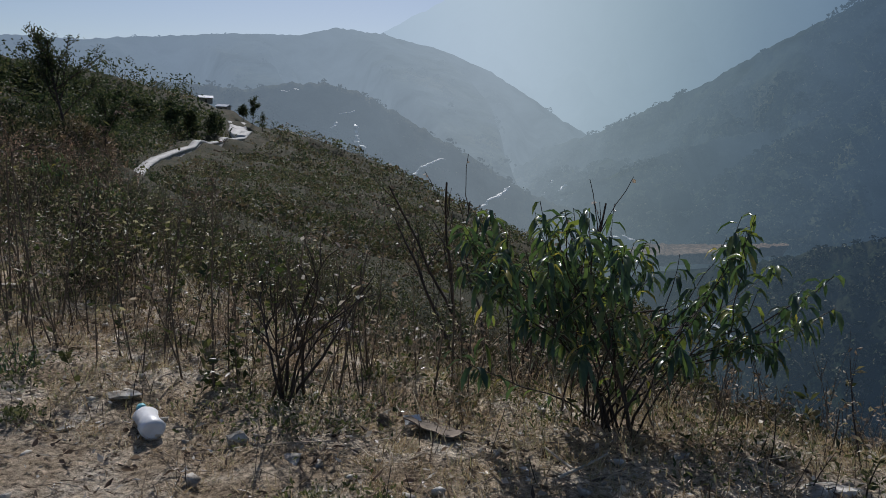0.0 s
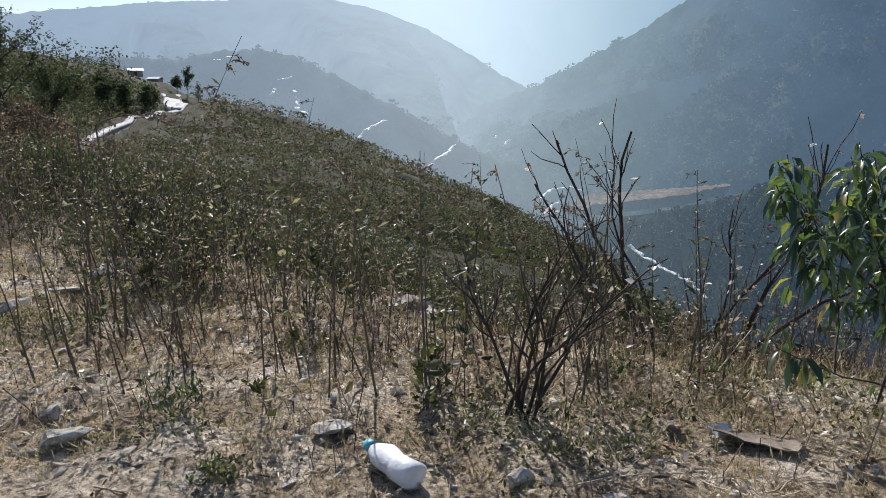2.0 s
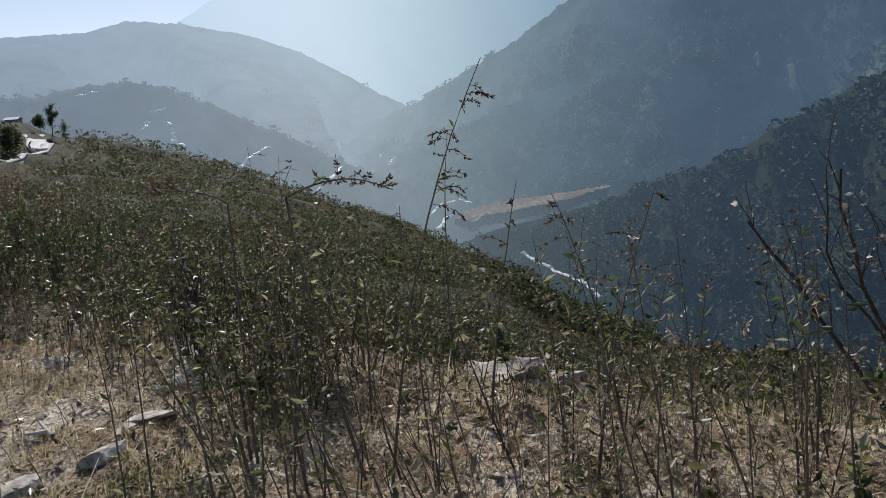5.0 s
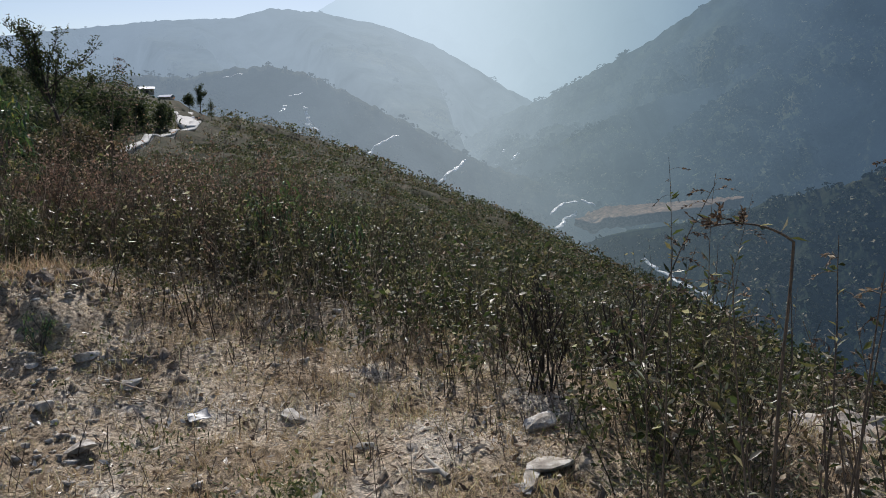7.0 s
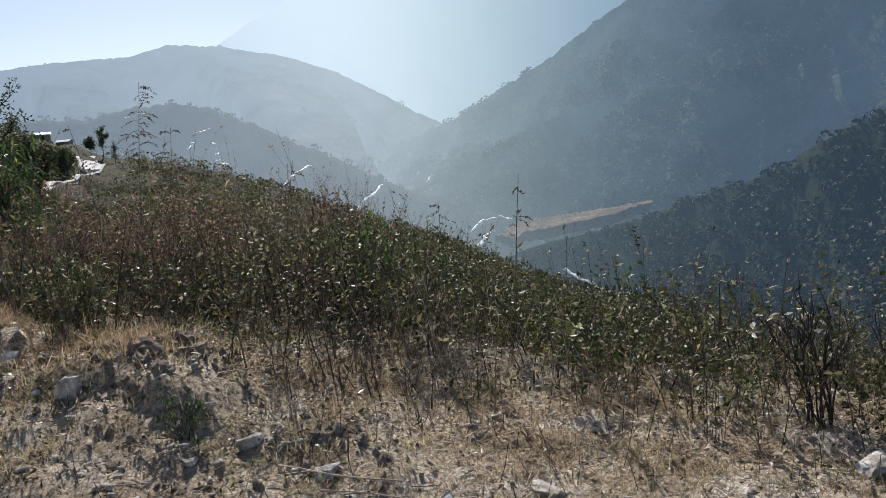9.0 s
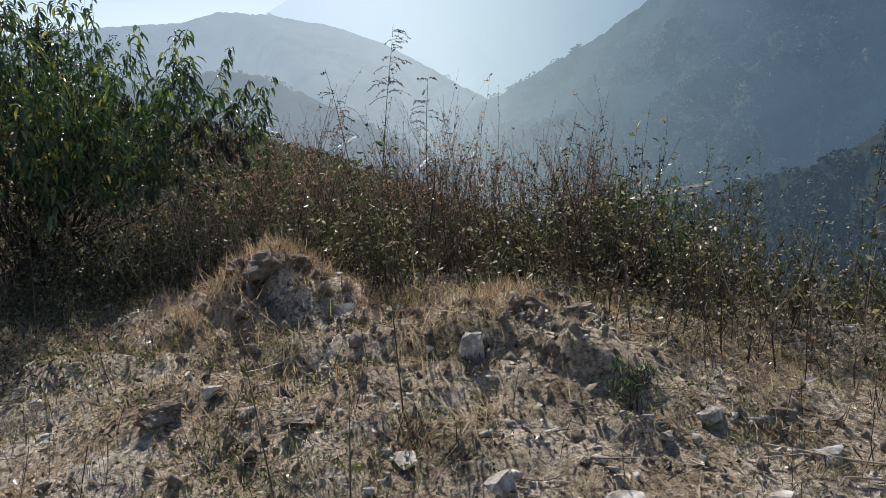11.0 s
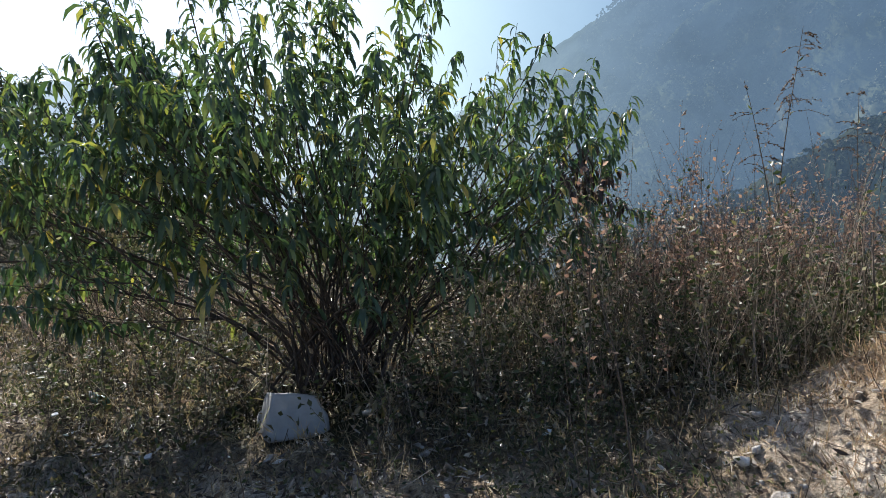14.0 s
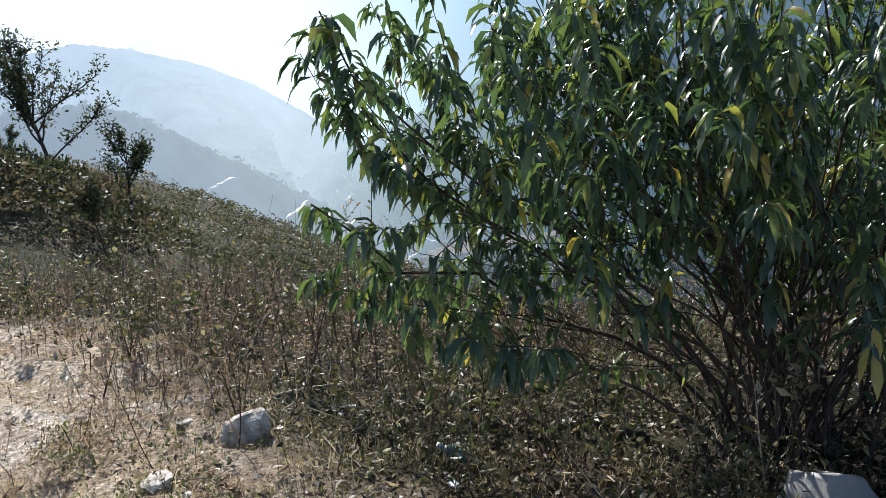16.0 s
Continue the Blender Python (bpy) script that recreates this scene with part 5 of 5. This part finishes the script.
def gravel():
    """Small stones and crumbs strewn over the verge."""
    rng = np.random.default_rng(301)
    base = rough_ball((1, 1, 0.8), 5, 6, 1, 0.2)
    bv = np.zeros(len(base.vertices) * 3)
    base.vertices.foreach_get("co", bv)
    bv = bv.reshape(-1, 3)
    bt = np.array([p.vertices[:] for p in base.polygons])
    n = 6200
    x, y, u, v = scatter(n, -3, 23, 1.6, 6.5, rng)
    thick = (rng.random(n) < 0.45) & (v < 5.4)
    u = np.where(thick, rng.uniform(9.2, 14.6, n), u)
    x, y = -0.87 * u + 0.49 * v, 0.49 * u + 0.87 * v
    clump = fbm(x * 0.8, y * 0.8, 3, 77) + rng.uniform(-0.25, 0.25, n)
    x, y = x[clump > 0], y[clump > 0]
    n = len(x)
    s = 0.012 + 0.065 * rng.random(n) ** 3
    a = rng.uniform(0, 6.28, n)
    ca, sa = np.cos(a), np.sin(a)
    k = bv[None] * s[:, None, None] * rng.uniform(0.6, 1.3, (n, 1, 3))
    w = np.stack([k[..., 0] * ca[:, None] - k[..., 1] * sa[:, None], k[..., 0] * sa[:, None] + k[..., 1] * ca[:, None], k[..., 2]], -1)
    w = w + np.stack([x, y, height(x, y) + s * 0.15], -1)[:, None]
    t = (bt[None] + (np.arange(n) * len(bv))[:, None, None]).reshape(-1, 3)
    thing("gravel", mesh_of("gravel", w.reshape(-1, 3), t, None, True), M_STONE, label="pale gravel and crumbs strewn over the verge", category="gravel", kind="stuff")


gravel()


def crumbs():
    """Broken earth heaped on the mound and along the low bank."""
    rng = np.random.default_rng(311)
    base = rough_ball((1, 1, 0.8), 8, 3, 1, 0.9, 2.2, 2.0)
    bv = np.zeros(len(base.vertices) * 3)
    base.vertices.foreach_get("co", bv)
    bv = bv.reshape(-1, 3)
    bt = np.array([p.vertices[:] for p in base.polygons])
    heaps = [(-9.35, 10.35, 0.3, 300), (-7.75, 9.35, 0.32, 240), (-8.7, 9.75, 0.35, 180), (-6.6, 8.5, 0.3, 70), (-9.6, 9.3, 0.5, 90), (-11.5, 10.6, 0.7, 110), (-4.3, 6.6, 0.4, 60)]
    x, y = [np.concatenate([rng.normal(h[k], h[2], h[3]) for h in heaps]) for k in (0, 1)]
    n = len(x)
    s = 0.01 + 0.075 * rng.random(n) ** 3
    a = rng.uniform(0, 6.28, n)
    ca, sa = np.cos(a), np.sin(a)
    k = bv[None] * s[:, None, None] * rng.uniform(0.6, 1.4, (n, 1, 3))
    w = np.stack([k[..., 0] * ca[:, None] - k[..., 1] * sa[:, None], k[..., 0] * sa[:, None] + k[..., 1] * ca[:, None], k[..., 2]], -1)
    w = w + np.stack([x, y, height(x, y)], -1)[:, None]
    t = (bt[None] + (np.arange(n) * len(bv))[:, None, None]).reshape(-1, 3)
    thing("earth_crumbs", mesh_of("earth_crumbs", w.reshape(-1, 3), t, None, True), M_CLOD, label="crumbled dark earth heaped on the mound", category="soil", kind="stuff")


crumbs()


def heap_grass():
    """Orange-brown matted grass over the brow of the mound."""
    rng = np.random.default_rng(57)
    n = 5200
    heaps = np.array([(-9.55, 10.85, 0.28), (-9.25, 10.7, 0.22), (-8.7, 10.3, 0.32), (-9.95, 10.3, 0.3), (-7.9, 9.75, 0.3)])
    who = rng.integers(0, len(heaps), n)
    x, y = heaps[who, 0] + rng.normal(0, 1, n) * heaps[who, 2], heaps[who, 1] + rng.normal(0, 0.6, n) * heaps[who, 2]
    base = np.stack([x, y, height(x, y) - 0.005], -1)
    v3, t3 = flakes(base, ring_dirs(n, rng, 5, 85), 0.11 * rng.lognormal(0, 0.35, n), 0.004 * rng.uniform(0.7, 1.4, n), rng)
    thing("matted_grass", mesh_of("matted_grass", v3, t3, None, True), M_RUSTGRASS, label="orange-brown matted dry grass crowning the mound", category="grass", kind="stuff")


M_RUSTGRASS = leaf_mat("rusty_grass", [(0, (0.25, 0.16, 0.09)), (0.5, (0.42, 0.29, 0.17)), (1, (0.64, 0.5, 0.34))], 0.5, 0.6)
heap_grass()


def plastic(name, col, rough=0.35, trans=0.0):
    m, n, l = material(name)
    bs = n["Principled BSDF"]
    c = ramp(n, l, noise_tex(n, l, 14, 4), [(0.3, tuple(q * 0.8 for q in col)), (0.7, col)])
    l.new(c, bs.inputs["Base Color"])
    bs.inputs["Roughness"].default_value = rough
    bs.inputs["Transmission Weight"].default_value = trans
    bump(n, l, noise_tex(n, l, 25, 4), 0.5, 0.01, bs)
    return m


M_GREYFILM = plastic("grey_film", (0.3, 0.3, 0.3), 0.45)
M_WHITE, M_TEAL = plastic("white_film", (0.82, 0.82, 0.82)), plastic("teal_film", (0.2, 0.55, 0.62))
M_GREENP, M_SACK = plastic("green_plastic", (0.07, 0.17, 0.14), 0.4, 0.2), plastic("grey_sack", (0.33, 0.325, 0.31), 0.6)
M_CARD = plain_mat("brown_card", [(0.3, (0.15, 0.12, 0.09)), (0.7, (0.26, 0.21, 0.16))], 8, 0.85, 30, 0.4, 0.004)


def lathe(profile, sides=16, squash=1.0, crease=0.0, seed=0):
    """A turned shape lying along x, dented by crease."""
    rng = np.random.default_rng(seed)
    bm = bmesh.new()
    rings = []
    for x, r in profile:
        ring = []
        for k in range(sides):
            a = 2 * math.pi * k / sides
            dent = 1 + crease * math.sin(3 * a + x * 30) + rng.normal(0, crease * 0.3)
            ring.append(bm.verts.new((x, r * math.cos(a) * dent, r * math.sin(a) * dent * squash)))
        rings.append(ring)
    for p, q in zip(rings, rings[1:]):
        for k in range(sides):
            bm.faces.new((p[k], p[(k + 1) % sides], q[(k + 1) % sides], q[k])).smooth = True
    bm.faces.new(rings[0][::-1])
    bm.faces.new(rings[-1])
    return bm


def bottle(x, y, turn, body_mat, cap_mat, label, long=0.24, fat=0.042, tilt=0.0):
    root = new("bottle")
    root.location = on_ground(x, y, fat * 0.8)
    root.rotation_euler = (0, radians(tilt), radians(turn))
    body = lathe([(0, fat * 0.75), (0.01, fat), (long * 0.3, fat * 0.95), (long * 0.35, fat * 0.85), (long * 0.62, fat), (long * 0.8, fat * 0.6), (long * 0.88, fat * 0.36)], 18, 0.8, 0.06, 3)
    body_ob = part("body", body, body_mat, root)
    part("cap", lathe([(long * 0.88, fat * 0.42), (long, fat * 0.42)], 14), cap_mat, body_ob, "coloured screw cap")
    return tagged(root, label, "bottle")


bottle(-1.50, 3.68, 122, M_WHITE, M_TEAL, "crushed white plastic bottle with a teal top lying in dry grass", 0.36, 0.066)
bottle(-13.67, 13.60, 130, M_GREENP, M_WHITE, "dull green plastic bottle with a white top on litter", 0.22, 0.045, -12)


def crumpled_sack(x, y):
    """A slumped woven sack leaning at the foot of the bush."""
    bm = bmesh.new()
    bmesh.ops.create_cube(bm, size=1.0)
    bmesh.ops.subdivide_edges(bm, edges=bm.edges[:], cuts=13, use_grid_fill=True)
    for v in bm.verts:
        c = v.co
        round_off = 1 - 0.12 * (abs(c.x) * 2) ** 4 * (abs(c.z) * 2) ** 2
        dent = noise.noise(c * 3.1 + Vector((4, 1, 7))) * 0.12 + noise.noise(Vector((c.x * 6, c.y * 6, c.z * 2)) + Vector((1, 9, 2))) * 0.04
        v.co = 0.86 * Vector((c.x * 0.42 * round_off * (1 - 0.42 * c.z), c.y * 0.26 * (1.2 - 0.6 * c.z) * round_off, c.z * 0.29 - 0.07 * c.x * (c.z + 0.5))) * (1 + dent)
    me = bpy.data.meshes.new("sack")
    bm.to_mesh(me)
    bm.free()
    for p in me.polygons:
        p.use_smooth = True
    ob = thing("sack", me, M_SACK, label="slumped grey-white plastic sack under the large bush", category="sack")
    ob.location, ob.rotation_euler = on_ground(x, y, 0.08), (radians(-14), radians(4), radians(12))


crumpled_sack(-12.4, 12.46)


def sheet_scrap(name, x, y, w, d, tilt, turn, mat, label, category, seed):
    """A bent scrap of card, film or paper with some thickness."""
    rng = np.random.default_rng(seed)
    nx, ny = 9, 7
    gx, gy = np.meshgrid(np.linspace(-0.5, 0.5, nx), np.linspace(-0.5, 0.5, ny))
    edge = 1 + 0.18 * fbm(gx * 3 + seed, gy * 3, 2, seed)
    px, py = gx * w * edge, gy * d * edge
    pz = 0.05 * w * (gx * 2) ** 2 + 0.09 * w * fbm(gx * 2.3 + seed, gy * 2.3, 3, seed + 1)
    top = np.stack([px, py, pz + 0.004], -1).reshape(-1, 3)
    low = top - [0, 0, 0.006]
    f = grid_faces(ny, nx)
    rim = [i for i in range(nx)] + [nx * k + nx - 1 for k in range(1, ny)] + [nx * (ny - 1) + i for i in range(nx - 2, -1, -1)] + [nx * k for k in range(ny - 2, 0, -1)]
    m = nx * ny
    sides = np.array([[a, b, b + m, a + m] for a, b in zip(rim, rim[1:] + rim[:1])])
    ob = thing(name, mesh_of(name, np.concatenate([top, low]), None, np.concatenate([f, f[:, ::-1] + m, sides])), mat, label=label, category=category)
    ob.location, ob.rotation_euler = on_ground(x, y, 0.03), (radians(tilt), 0, radians(turn))
    return ob


sheet_scrap("board", -0.02, 3.86, 0.34, 0.2, -10, -35, M_CARD, "dark brown bent piece of card on dry soil", "card", 3)
sheet_scrap("film_scrap", -0.16, 3.92, 0.09, 0.06, 30, 20, M_WHITE, "torn white plastic scrap beside brown card", "scrap", 4)
sheet_scrap("film_scrap", -6.16, 7.82, 0.13, 0.09, 15, 30, M_GREYFILM, "crumpled grey plastic scrap in dry grass", "scrap", 6)
for k, (x, y) in enumerate([(-13.5, 12.4), (-13.72, 12.76), (-13.35, 12.75), (-14.0, 12.6), (-13.2, 12.1), (-11.17, 11.42), (-13.9, 13.2)]):
    sheet_scrap("film_scrap", x, y, 0.05 + 0.015 * (k % 3), 0.04, 10 * (k % 4) - 15, 47 * k, M_WHITE, "small torn white plastic scrap on leaf litter", "scrap", 20 + k)


def stick(x, y, long, turn, radius, label, mat, lift=0.02, fork=False):
    rng = np.random.default_rng(int(abs(x * 100)))
    d = np.array([[math.cos(turn), math.sin(turn), 0.02]])
    path = grow(np.zeros((1, 3)), d, long, np.array([[0, 0, 0.05]]), rng, 7, 0.06)
    pieces = [tubes(path, np.linspace(1, 0.5, 7)[None] * radius, 6)]
    if fork:
        p, dd = sample(path, np.zeros(1, int), np.array([0.35]))
        pieces.append(tubes(grow(p, np.array([[math.cos(turn + 1.1), math.sin(turn + 1.1), 0.1]]), long * 0.6, np.array([[0, 0, 0.0]]), rng, 5, 0.05), np.linspace(0.9, 0.5, 5)[None] * radius, 6))
    v, t3, q = join([(a, None, b) for a, b in pieces])
    ob = thing("stick", mesh_of("stick", v, None, q), mat, label=label, category="stick")
    ob.location = on_ground(x, y, lift)


M_PALEWOOD = plain_mat("bleached_wood", [(0.3, (0.42, 0.37, 0.3)), (0.7, (0.66, 0.6, 0.5))], 10, 0.8, 60, 0.4, 0.003)
stick(-4.70, 6.86, 0.2, 2.2, 0.016, "forked bleached stick lying on soil", M_PALEWOOD, 0.02, True)
stick(-6.96, 8.38, 0.75, -0.55, 0.007, "long dry stick lying on the verge", M_STRAW)
stick(-6.75, 8.1, 0.6, -0.3, 0.005, "thin dry stick lying on the verge", M_STRAW)
stick(-14.6, 14.9, 0.55, 0.1, 0.012, "bleached dead twig on pale soil", M_PALEWOOD, 0.03, True)
stick(0.55, 3.25, 0.35, 1.0, 0.009, "forked pale twig in dry grass", M_PALEWOOD, 0.02, True)


def stalk(x, y, tall, lean, arch, seeds, seed, mat, label, plume=0.3, leafy=0, radius=0.006, tip_drop=0.0, arm=0.0):
    """A tall dry weed stalk with hanging seed strings near its top."""
    rng = np.random.default_rng(seed)
    root = new("weed_stalk")
    root.location = on_ground(x, y, -0.02)
    d = np.array([[math.sin(radians(lean)), rng.normal(0, 0.05), math.cos(radians(lean))]])
    bend = np.array([[arch, 0.05, -tip_drop]])
    main = grow(np.zeros((1, 3)), d, tall, bend, rng, 12, 0.02)
    side_n = max(4, seeds // 14)
    if arm:
        bow = grow(main[:, -1], np.array([[arm, 0.0, 0.25]]), abs(arm) * 1.1, np.array([[0.25 * arm, 0, -1.1]]), rng, 12, 0.02)
        main = np.concatenate([main[:, 1:], bow[:, 1:]], 1)
    t = rng.uniform(1 - plume, 0.98, side_n)
    p, dd = sample(main, np.zeros(side_n, int), t)
    sign = np.sign(arch) if abs(arch) > 0.4 else 0
    out = unit(dd * 0.5 + ring_dirs(side_n, rng, 60, 110) + np.array([sign * 0.5, 0, 0]))
    side = grow(p, out, tall * rng.uniform(0.05, 0.11, side_n) * (1.25 - 0.6 * (t - 1 + plume) / plume), np.array([[0, 0, -1.1 if arch else 0.5]]) * np.ones((side_n, 1)), rng, 5, 0.06)
    (v1, q1), (v2, q2) = tubes(main, np.linspace(1, 0.2, main.shape[1])[None] * radius, 5), tubes(side, np.full((side_n, 5), radius * 0.22), 3)
    v, t3, q = join([(v1, None, q1), (v2, None, q2)])
    thing("stem", mesh_of("stem", v, None, q), M_STEM, root)
    w = rng.integers(0, side_n, seeds)
    p, dd = sample(side, w, rng.uniform(0.1, 0.999, seeds))
    v3, t3 = flakes(p, dd + ring_dirs(seeds, rng, 30, 150) * 0.8, rng.uniform(0.014, 0.032, seeds), rng.uniform(0.007, 0.014, seeds), rng)
    thing("seed_head", mesh_of("seed_head", v3, t3, None, True), mat, root, kind="stuff")
    if leafy:
        p, dd = sample(main, np.zeros(leafy, int), rng.uniform(0.15, 0.9, leafy))
        v3, t3 = flakes(p, dd * 0.4 + ring_dirs(leafy, rng, 50, 110), rng.uniform(0.04, 0.09, leafy), rng.uniform(0.012, 0.025, leafy), rng)
        thing("foliage", mesh_of("foliage", v3, t3, None, True), M_HERB, root, kind="stuff")
    return tagged(root, label, "weed", "tall dry weed stalks")


M_SEED = leaf_mat("dark_seed", [(0, (0.05, 0.035, 0.026)), (0.6, (0.13, 0.09, 0.06)), (1, (0.3, 0.22, 0.15))], 0.35, 0.7)
# x, y, height, lean, arch, seeds, plume, leafy, drop
STALKS = [
    (-2.98, 5.58, 1.98, 9, 0.34, 190, 0.34, 8, 0.35), (-3.34, 5.74, 1.3, -6, 0.1, 20, 0.1, 4, 0.0), (-3.07, 5.55, 1.4, -8, 0.0, 150, 0.3, 4, 1.31), (-3.55, 5.9, 1.35, -3, 0.0, 120, 0.3, 6, 1.21),
    (-2.35, 6.1, 1.35, 3, 0.2, 60, 0.25, 10, 0.1), (-2.08, 5.38, 1.35, 2, 0.3, 90, 0.3, 16, 0.1), (-1.7, 5.9, 1.3, -3, -0.2, 90, 0.3, 20, 0.1), (-2.94, 6.58, 1.3, 1, 0.1, 50, 0.3, 24, 0.0),
    (-3.47, 6.69, 1.15, 2, 0.05, 40, 0.3, 18, 0.0), (-3.64, 7.36, 1.5, 4, 0.35, 110, 0.3, 24, 0.1), (-6.37, 11.31, 1.3, 0, 0.05, 120, 0.3, 6, 0.0), (-5.38, 11.6, 1.35, 0, 0.05, 120, 0.3, 6, 0.0),
    (-8.5, 13.08, 2.4, 1, 0.06, 420, 0.3, 14, 0.0), (-8.0, 12.6, 1.9, -6, 0.2, 220, 0.3, 10, 0.0), (-8.75, 12.7, 2.0, 2, -0.2, 220, 0.35, 10, 0.0), (-7.0, 11.9, 1.5, 5, 0.1, 160, 0.3, 10, 0.0),
    (-9.2, 8.25, 0.95, -2, -0.05, 14, 0.1, 3, 0.0), (-8.62, 8.85, 0.9, 0, 0.05, 16, 0.08, 3, 0.0), (-8.9, 8.3, 0.55, 5, 0.05, 14, 0.2, 4, 0.0), (-14.4, 13.6, 0.8, 12, 0.3, 14, 0.2, 3, 0.0),
    (-13.9, 14.9, 1.6, 1, 0.05, 40, 0.15, 10, 0.0), (-14.1, 14.6, 1.3, -2, 0.0, 30, 0.15, 8, 0.0), (-2.35, 6.9, 1.7, -2, 0.2, 70, 0.3, 10, 0.5), (-0.85, 4.42, 1.25, -6, -0.15, 12, 0.1, 3, 0.0),
    (-1.0, 4.4, 1.1, 5, 0.1, 12, 0.1, 3, 0.0), (-0.65, 4.4, 1.3, 9, 0.1, 12, 0.1, 3, 0.0), (-1.41, 4.4, 1.3, -4, 0.1, 14, 0.1, 4, 0.0), (-0.75, 4.28, 1.0, 22, 0.1, 8, 0.1, 2, 0.0),
    (-2.23, 4.6, 0.95, 2, 0.1, 16, 0.15, 8, 0.0), (-2.6, 4.55, 0.9, -5, 0.1, 16, 0.15, 8, 0.0), (-1.9, 4.5, 0.85, 4, 0.0, 14, 0.15, 6, 0.0), (-5.1, 10.2, 1.5, 0, 0.1, 100, 0.3, 10, 0.1),
]
for k, (x, y, tall, lean, arch, seeds, plume, leafy, drop) in enumerate(STALKS):
    what = "tall dry weed stalk with arching seed strings" if drop > 0.3 else "upright dry weed stalk with small seed heads" if seeds > 50 else "bare thin dry weed stalk on the verge"
    stalk(x, y, tall, lean, arch, seeds, 400 + k, M_SEED if seeds > 50 else M_DRY, what, plume, leafy, 0.0085 if tall > 1.2 else 0.005, 0.0 if drop > 1 else drop, {1.31: 0.42, 1.21: -0.3}.get(drop, 0.0))


# middle x, y, spread, how many, least and most height, mean lean, leaves
STANDS = [
    (-3.4, 5.8, 0.3, 15, 0.8, 1.45, -4, 5), (-1.5, 4.72, 0.28, 7, 0.8, 1.25, -8, 3), (-0.75, 4.68, 0.3, 11, 0.8, 1.35, -7, 3), (0.1, 4.65, 0.3, 8, 0.7, 1.15, 3, 4),
    (-2.0, 5.5, 0.3, 7, 0.7, 1.25, 2, 14), (-1.35, 5.35, 0.3, 6, 0.7, 1.2, -2, 14), (-3.3, 7.2, 0.22, 5, 1.1, 1.6, 2, 22), (-3.05, 5.05, 0.4, 12, 0.6, 1.0, -12, 8),
]
rng_s = np.random.default_rng(43)
for cx, cy, wide, many, least, most, lean, leafy in STANDS:
    for k in range(many):
        tall = rng_s.uniform(least, most)
        stalk(cx + rng_s.normal(0, wide), cy + rng_s.normal(0, wide * 0.5), tall, lean + rng_s.normal(0, 6), rng_s.normal(0, 0.12), int(rng_s.integers(8, 30)), int(rng_s.integers(1000, 9000)), M_SEED,
              "leafy dark weed stalk standing among dry grass" if leafy > 10 else "bare dark upright weed stalk in dry grass", 0.2, leafy + int(rng_s.integers(0, 4)), rng_s.uniform(0.0045, 0.0075))


def bare_shrub(x, y, tall, stems, seed, label):
    """A leafless, stiffly forked shrub with a few pale withered leaves."""
    rng = np.random.default_rng(seed)
    root = new("bare_shrub")
    root.location = on_ground(x, y, -0.03)
    main = grow(rng.normal(0, 0.05, (stems, 3)) * [1, 1, 0], ring_dirs(stems, rng, 4, 34), tall * rng.uniform(0.7, 1.05, stems), UP * np.full((stems, 1), 0.2), rng, 8, 0.15)
    n = stems * 8
    w = rng.integers(0, stems, n)
    p, d = sample(main, w, rng.uniform(0.4, 0.97, n))
    fork = grow(p, unit(d * 0.8 + ring_dirs(n, rng, 25, 75) * 0.9), tall * rng.uniform(0.1, 0.3, n), UP * np.full((n, 1), 0.3), rng, 5, 0.14)
    for k in range(stems):
        mine = w == k
        pieces = [tubes(main[k:k + 1], np.linspace(1, 0.35, 8)[None] * rng.uniform(0.009, 0.018) * tall / 1.4, 6)] + ([tubes(fork[mine], np.linspace(1, 0.5, 5)[None] * np.full((mine.sum(), 1), 0.0046), 4)] if mine.any() else [])
        v, t3, q = join([(a, None, b) for a, b in pieces])
        thing("stem", mesh_of("stem", v, None, q), M_BARK, root)
    m = 46
    w = rng.integers(0, n, m)
    p, d = sample(fork, w, rng.uniform(0.3, 0.99, m))
    v3, t3 = flakes(p, ring_dirs(m, rng, 60, 150), rng.uniform(0.025, 0.06, m), rng.uniform(0.015, 0.035, m), rng)
    thing("withered_foliage", mesh_of("withered_foliage", v3, t3, None, True), M_LITTER, root, "few pale withered leaves", kind="stuff")
    return tagged(root, label, "shrub")


bare_shrub(0.24, 6.0, 1.85, 4, 501, "leafless dark forked shrub among dry weeds")
bare_shrub(0.62, 5.7, 1.75, 4, 502, "leafless forked shrub beside the small leafy bush")
bare_shrub(-0.95, 4.35, 1.0, 8, 503, "low leafless twiggy shrub on the verge")
leafy_bush("bush", "low sparse bush with drooping leaves at the verge edge", on_ground(-6.3, 11.6), (0.5, 0.45), 1.3, 9, 16, 9, 0.13, 21)
leafy_bush("bush", "low leafy shoots on the slope below the verge", on_ground(-5.6, 11.9), (0.4, 0.4), 1.05, 8, 12, 8, 0.12, 22)
bare_shrub(-4.0, 7.95, 0.75, 10, 504, "low leafless fan of brown twigs behind a stone")
bare_shrub(-3.45, 7.75, 0.8, 7, 505, "thin leafless brown shrub on the verge edge")
leafy_bush("herb", "small dark green upright herb on the bank", on_ground(-7.47, 8.7), (0.15, 0.1), 0.36, 8, 14, 8, 0.05, 31)
leafy_bush("herb", "small green herb in dry grass beside stones", on_ground(-2.6, 4.35), (0.16, 0.12), 0.3, 7, 12, 8, 0.05, 32)
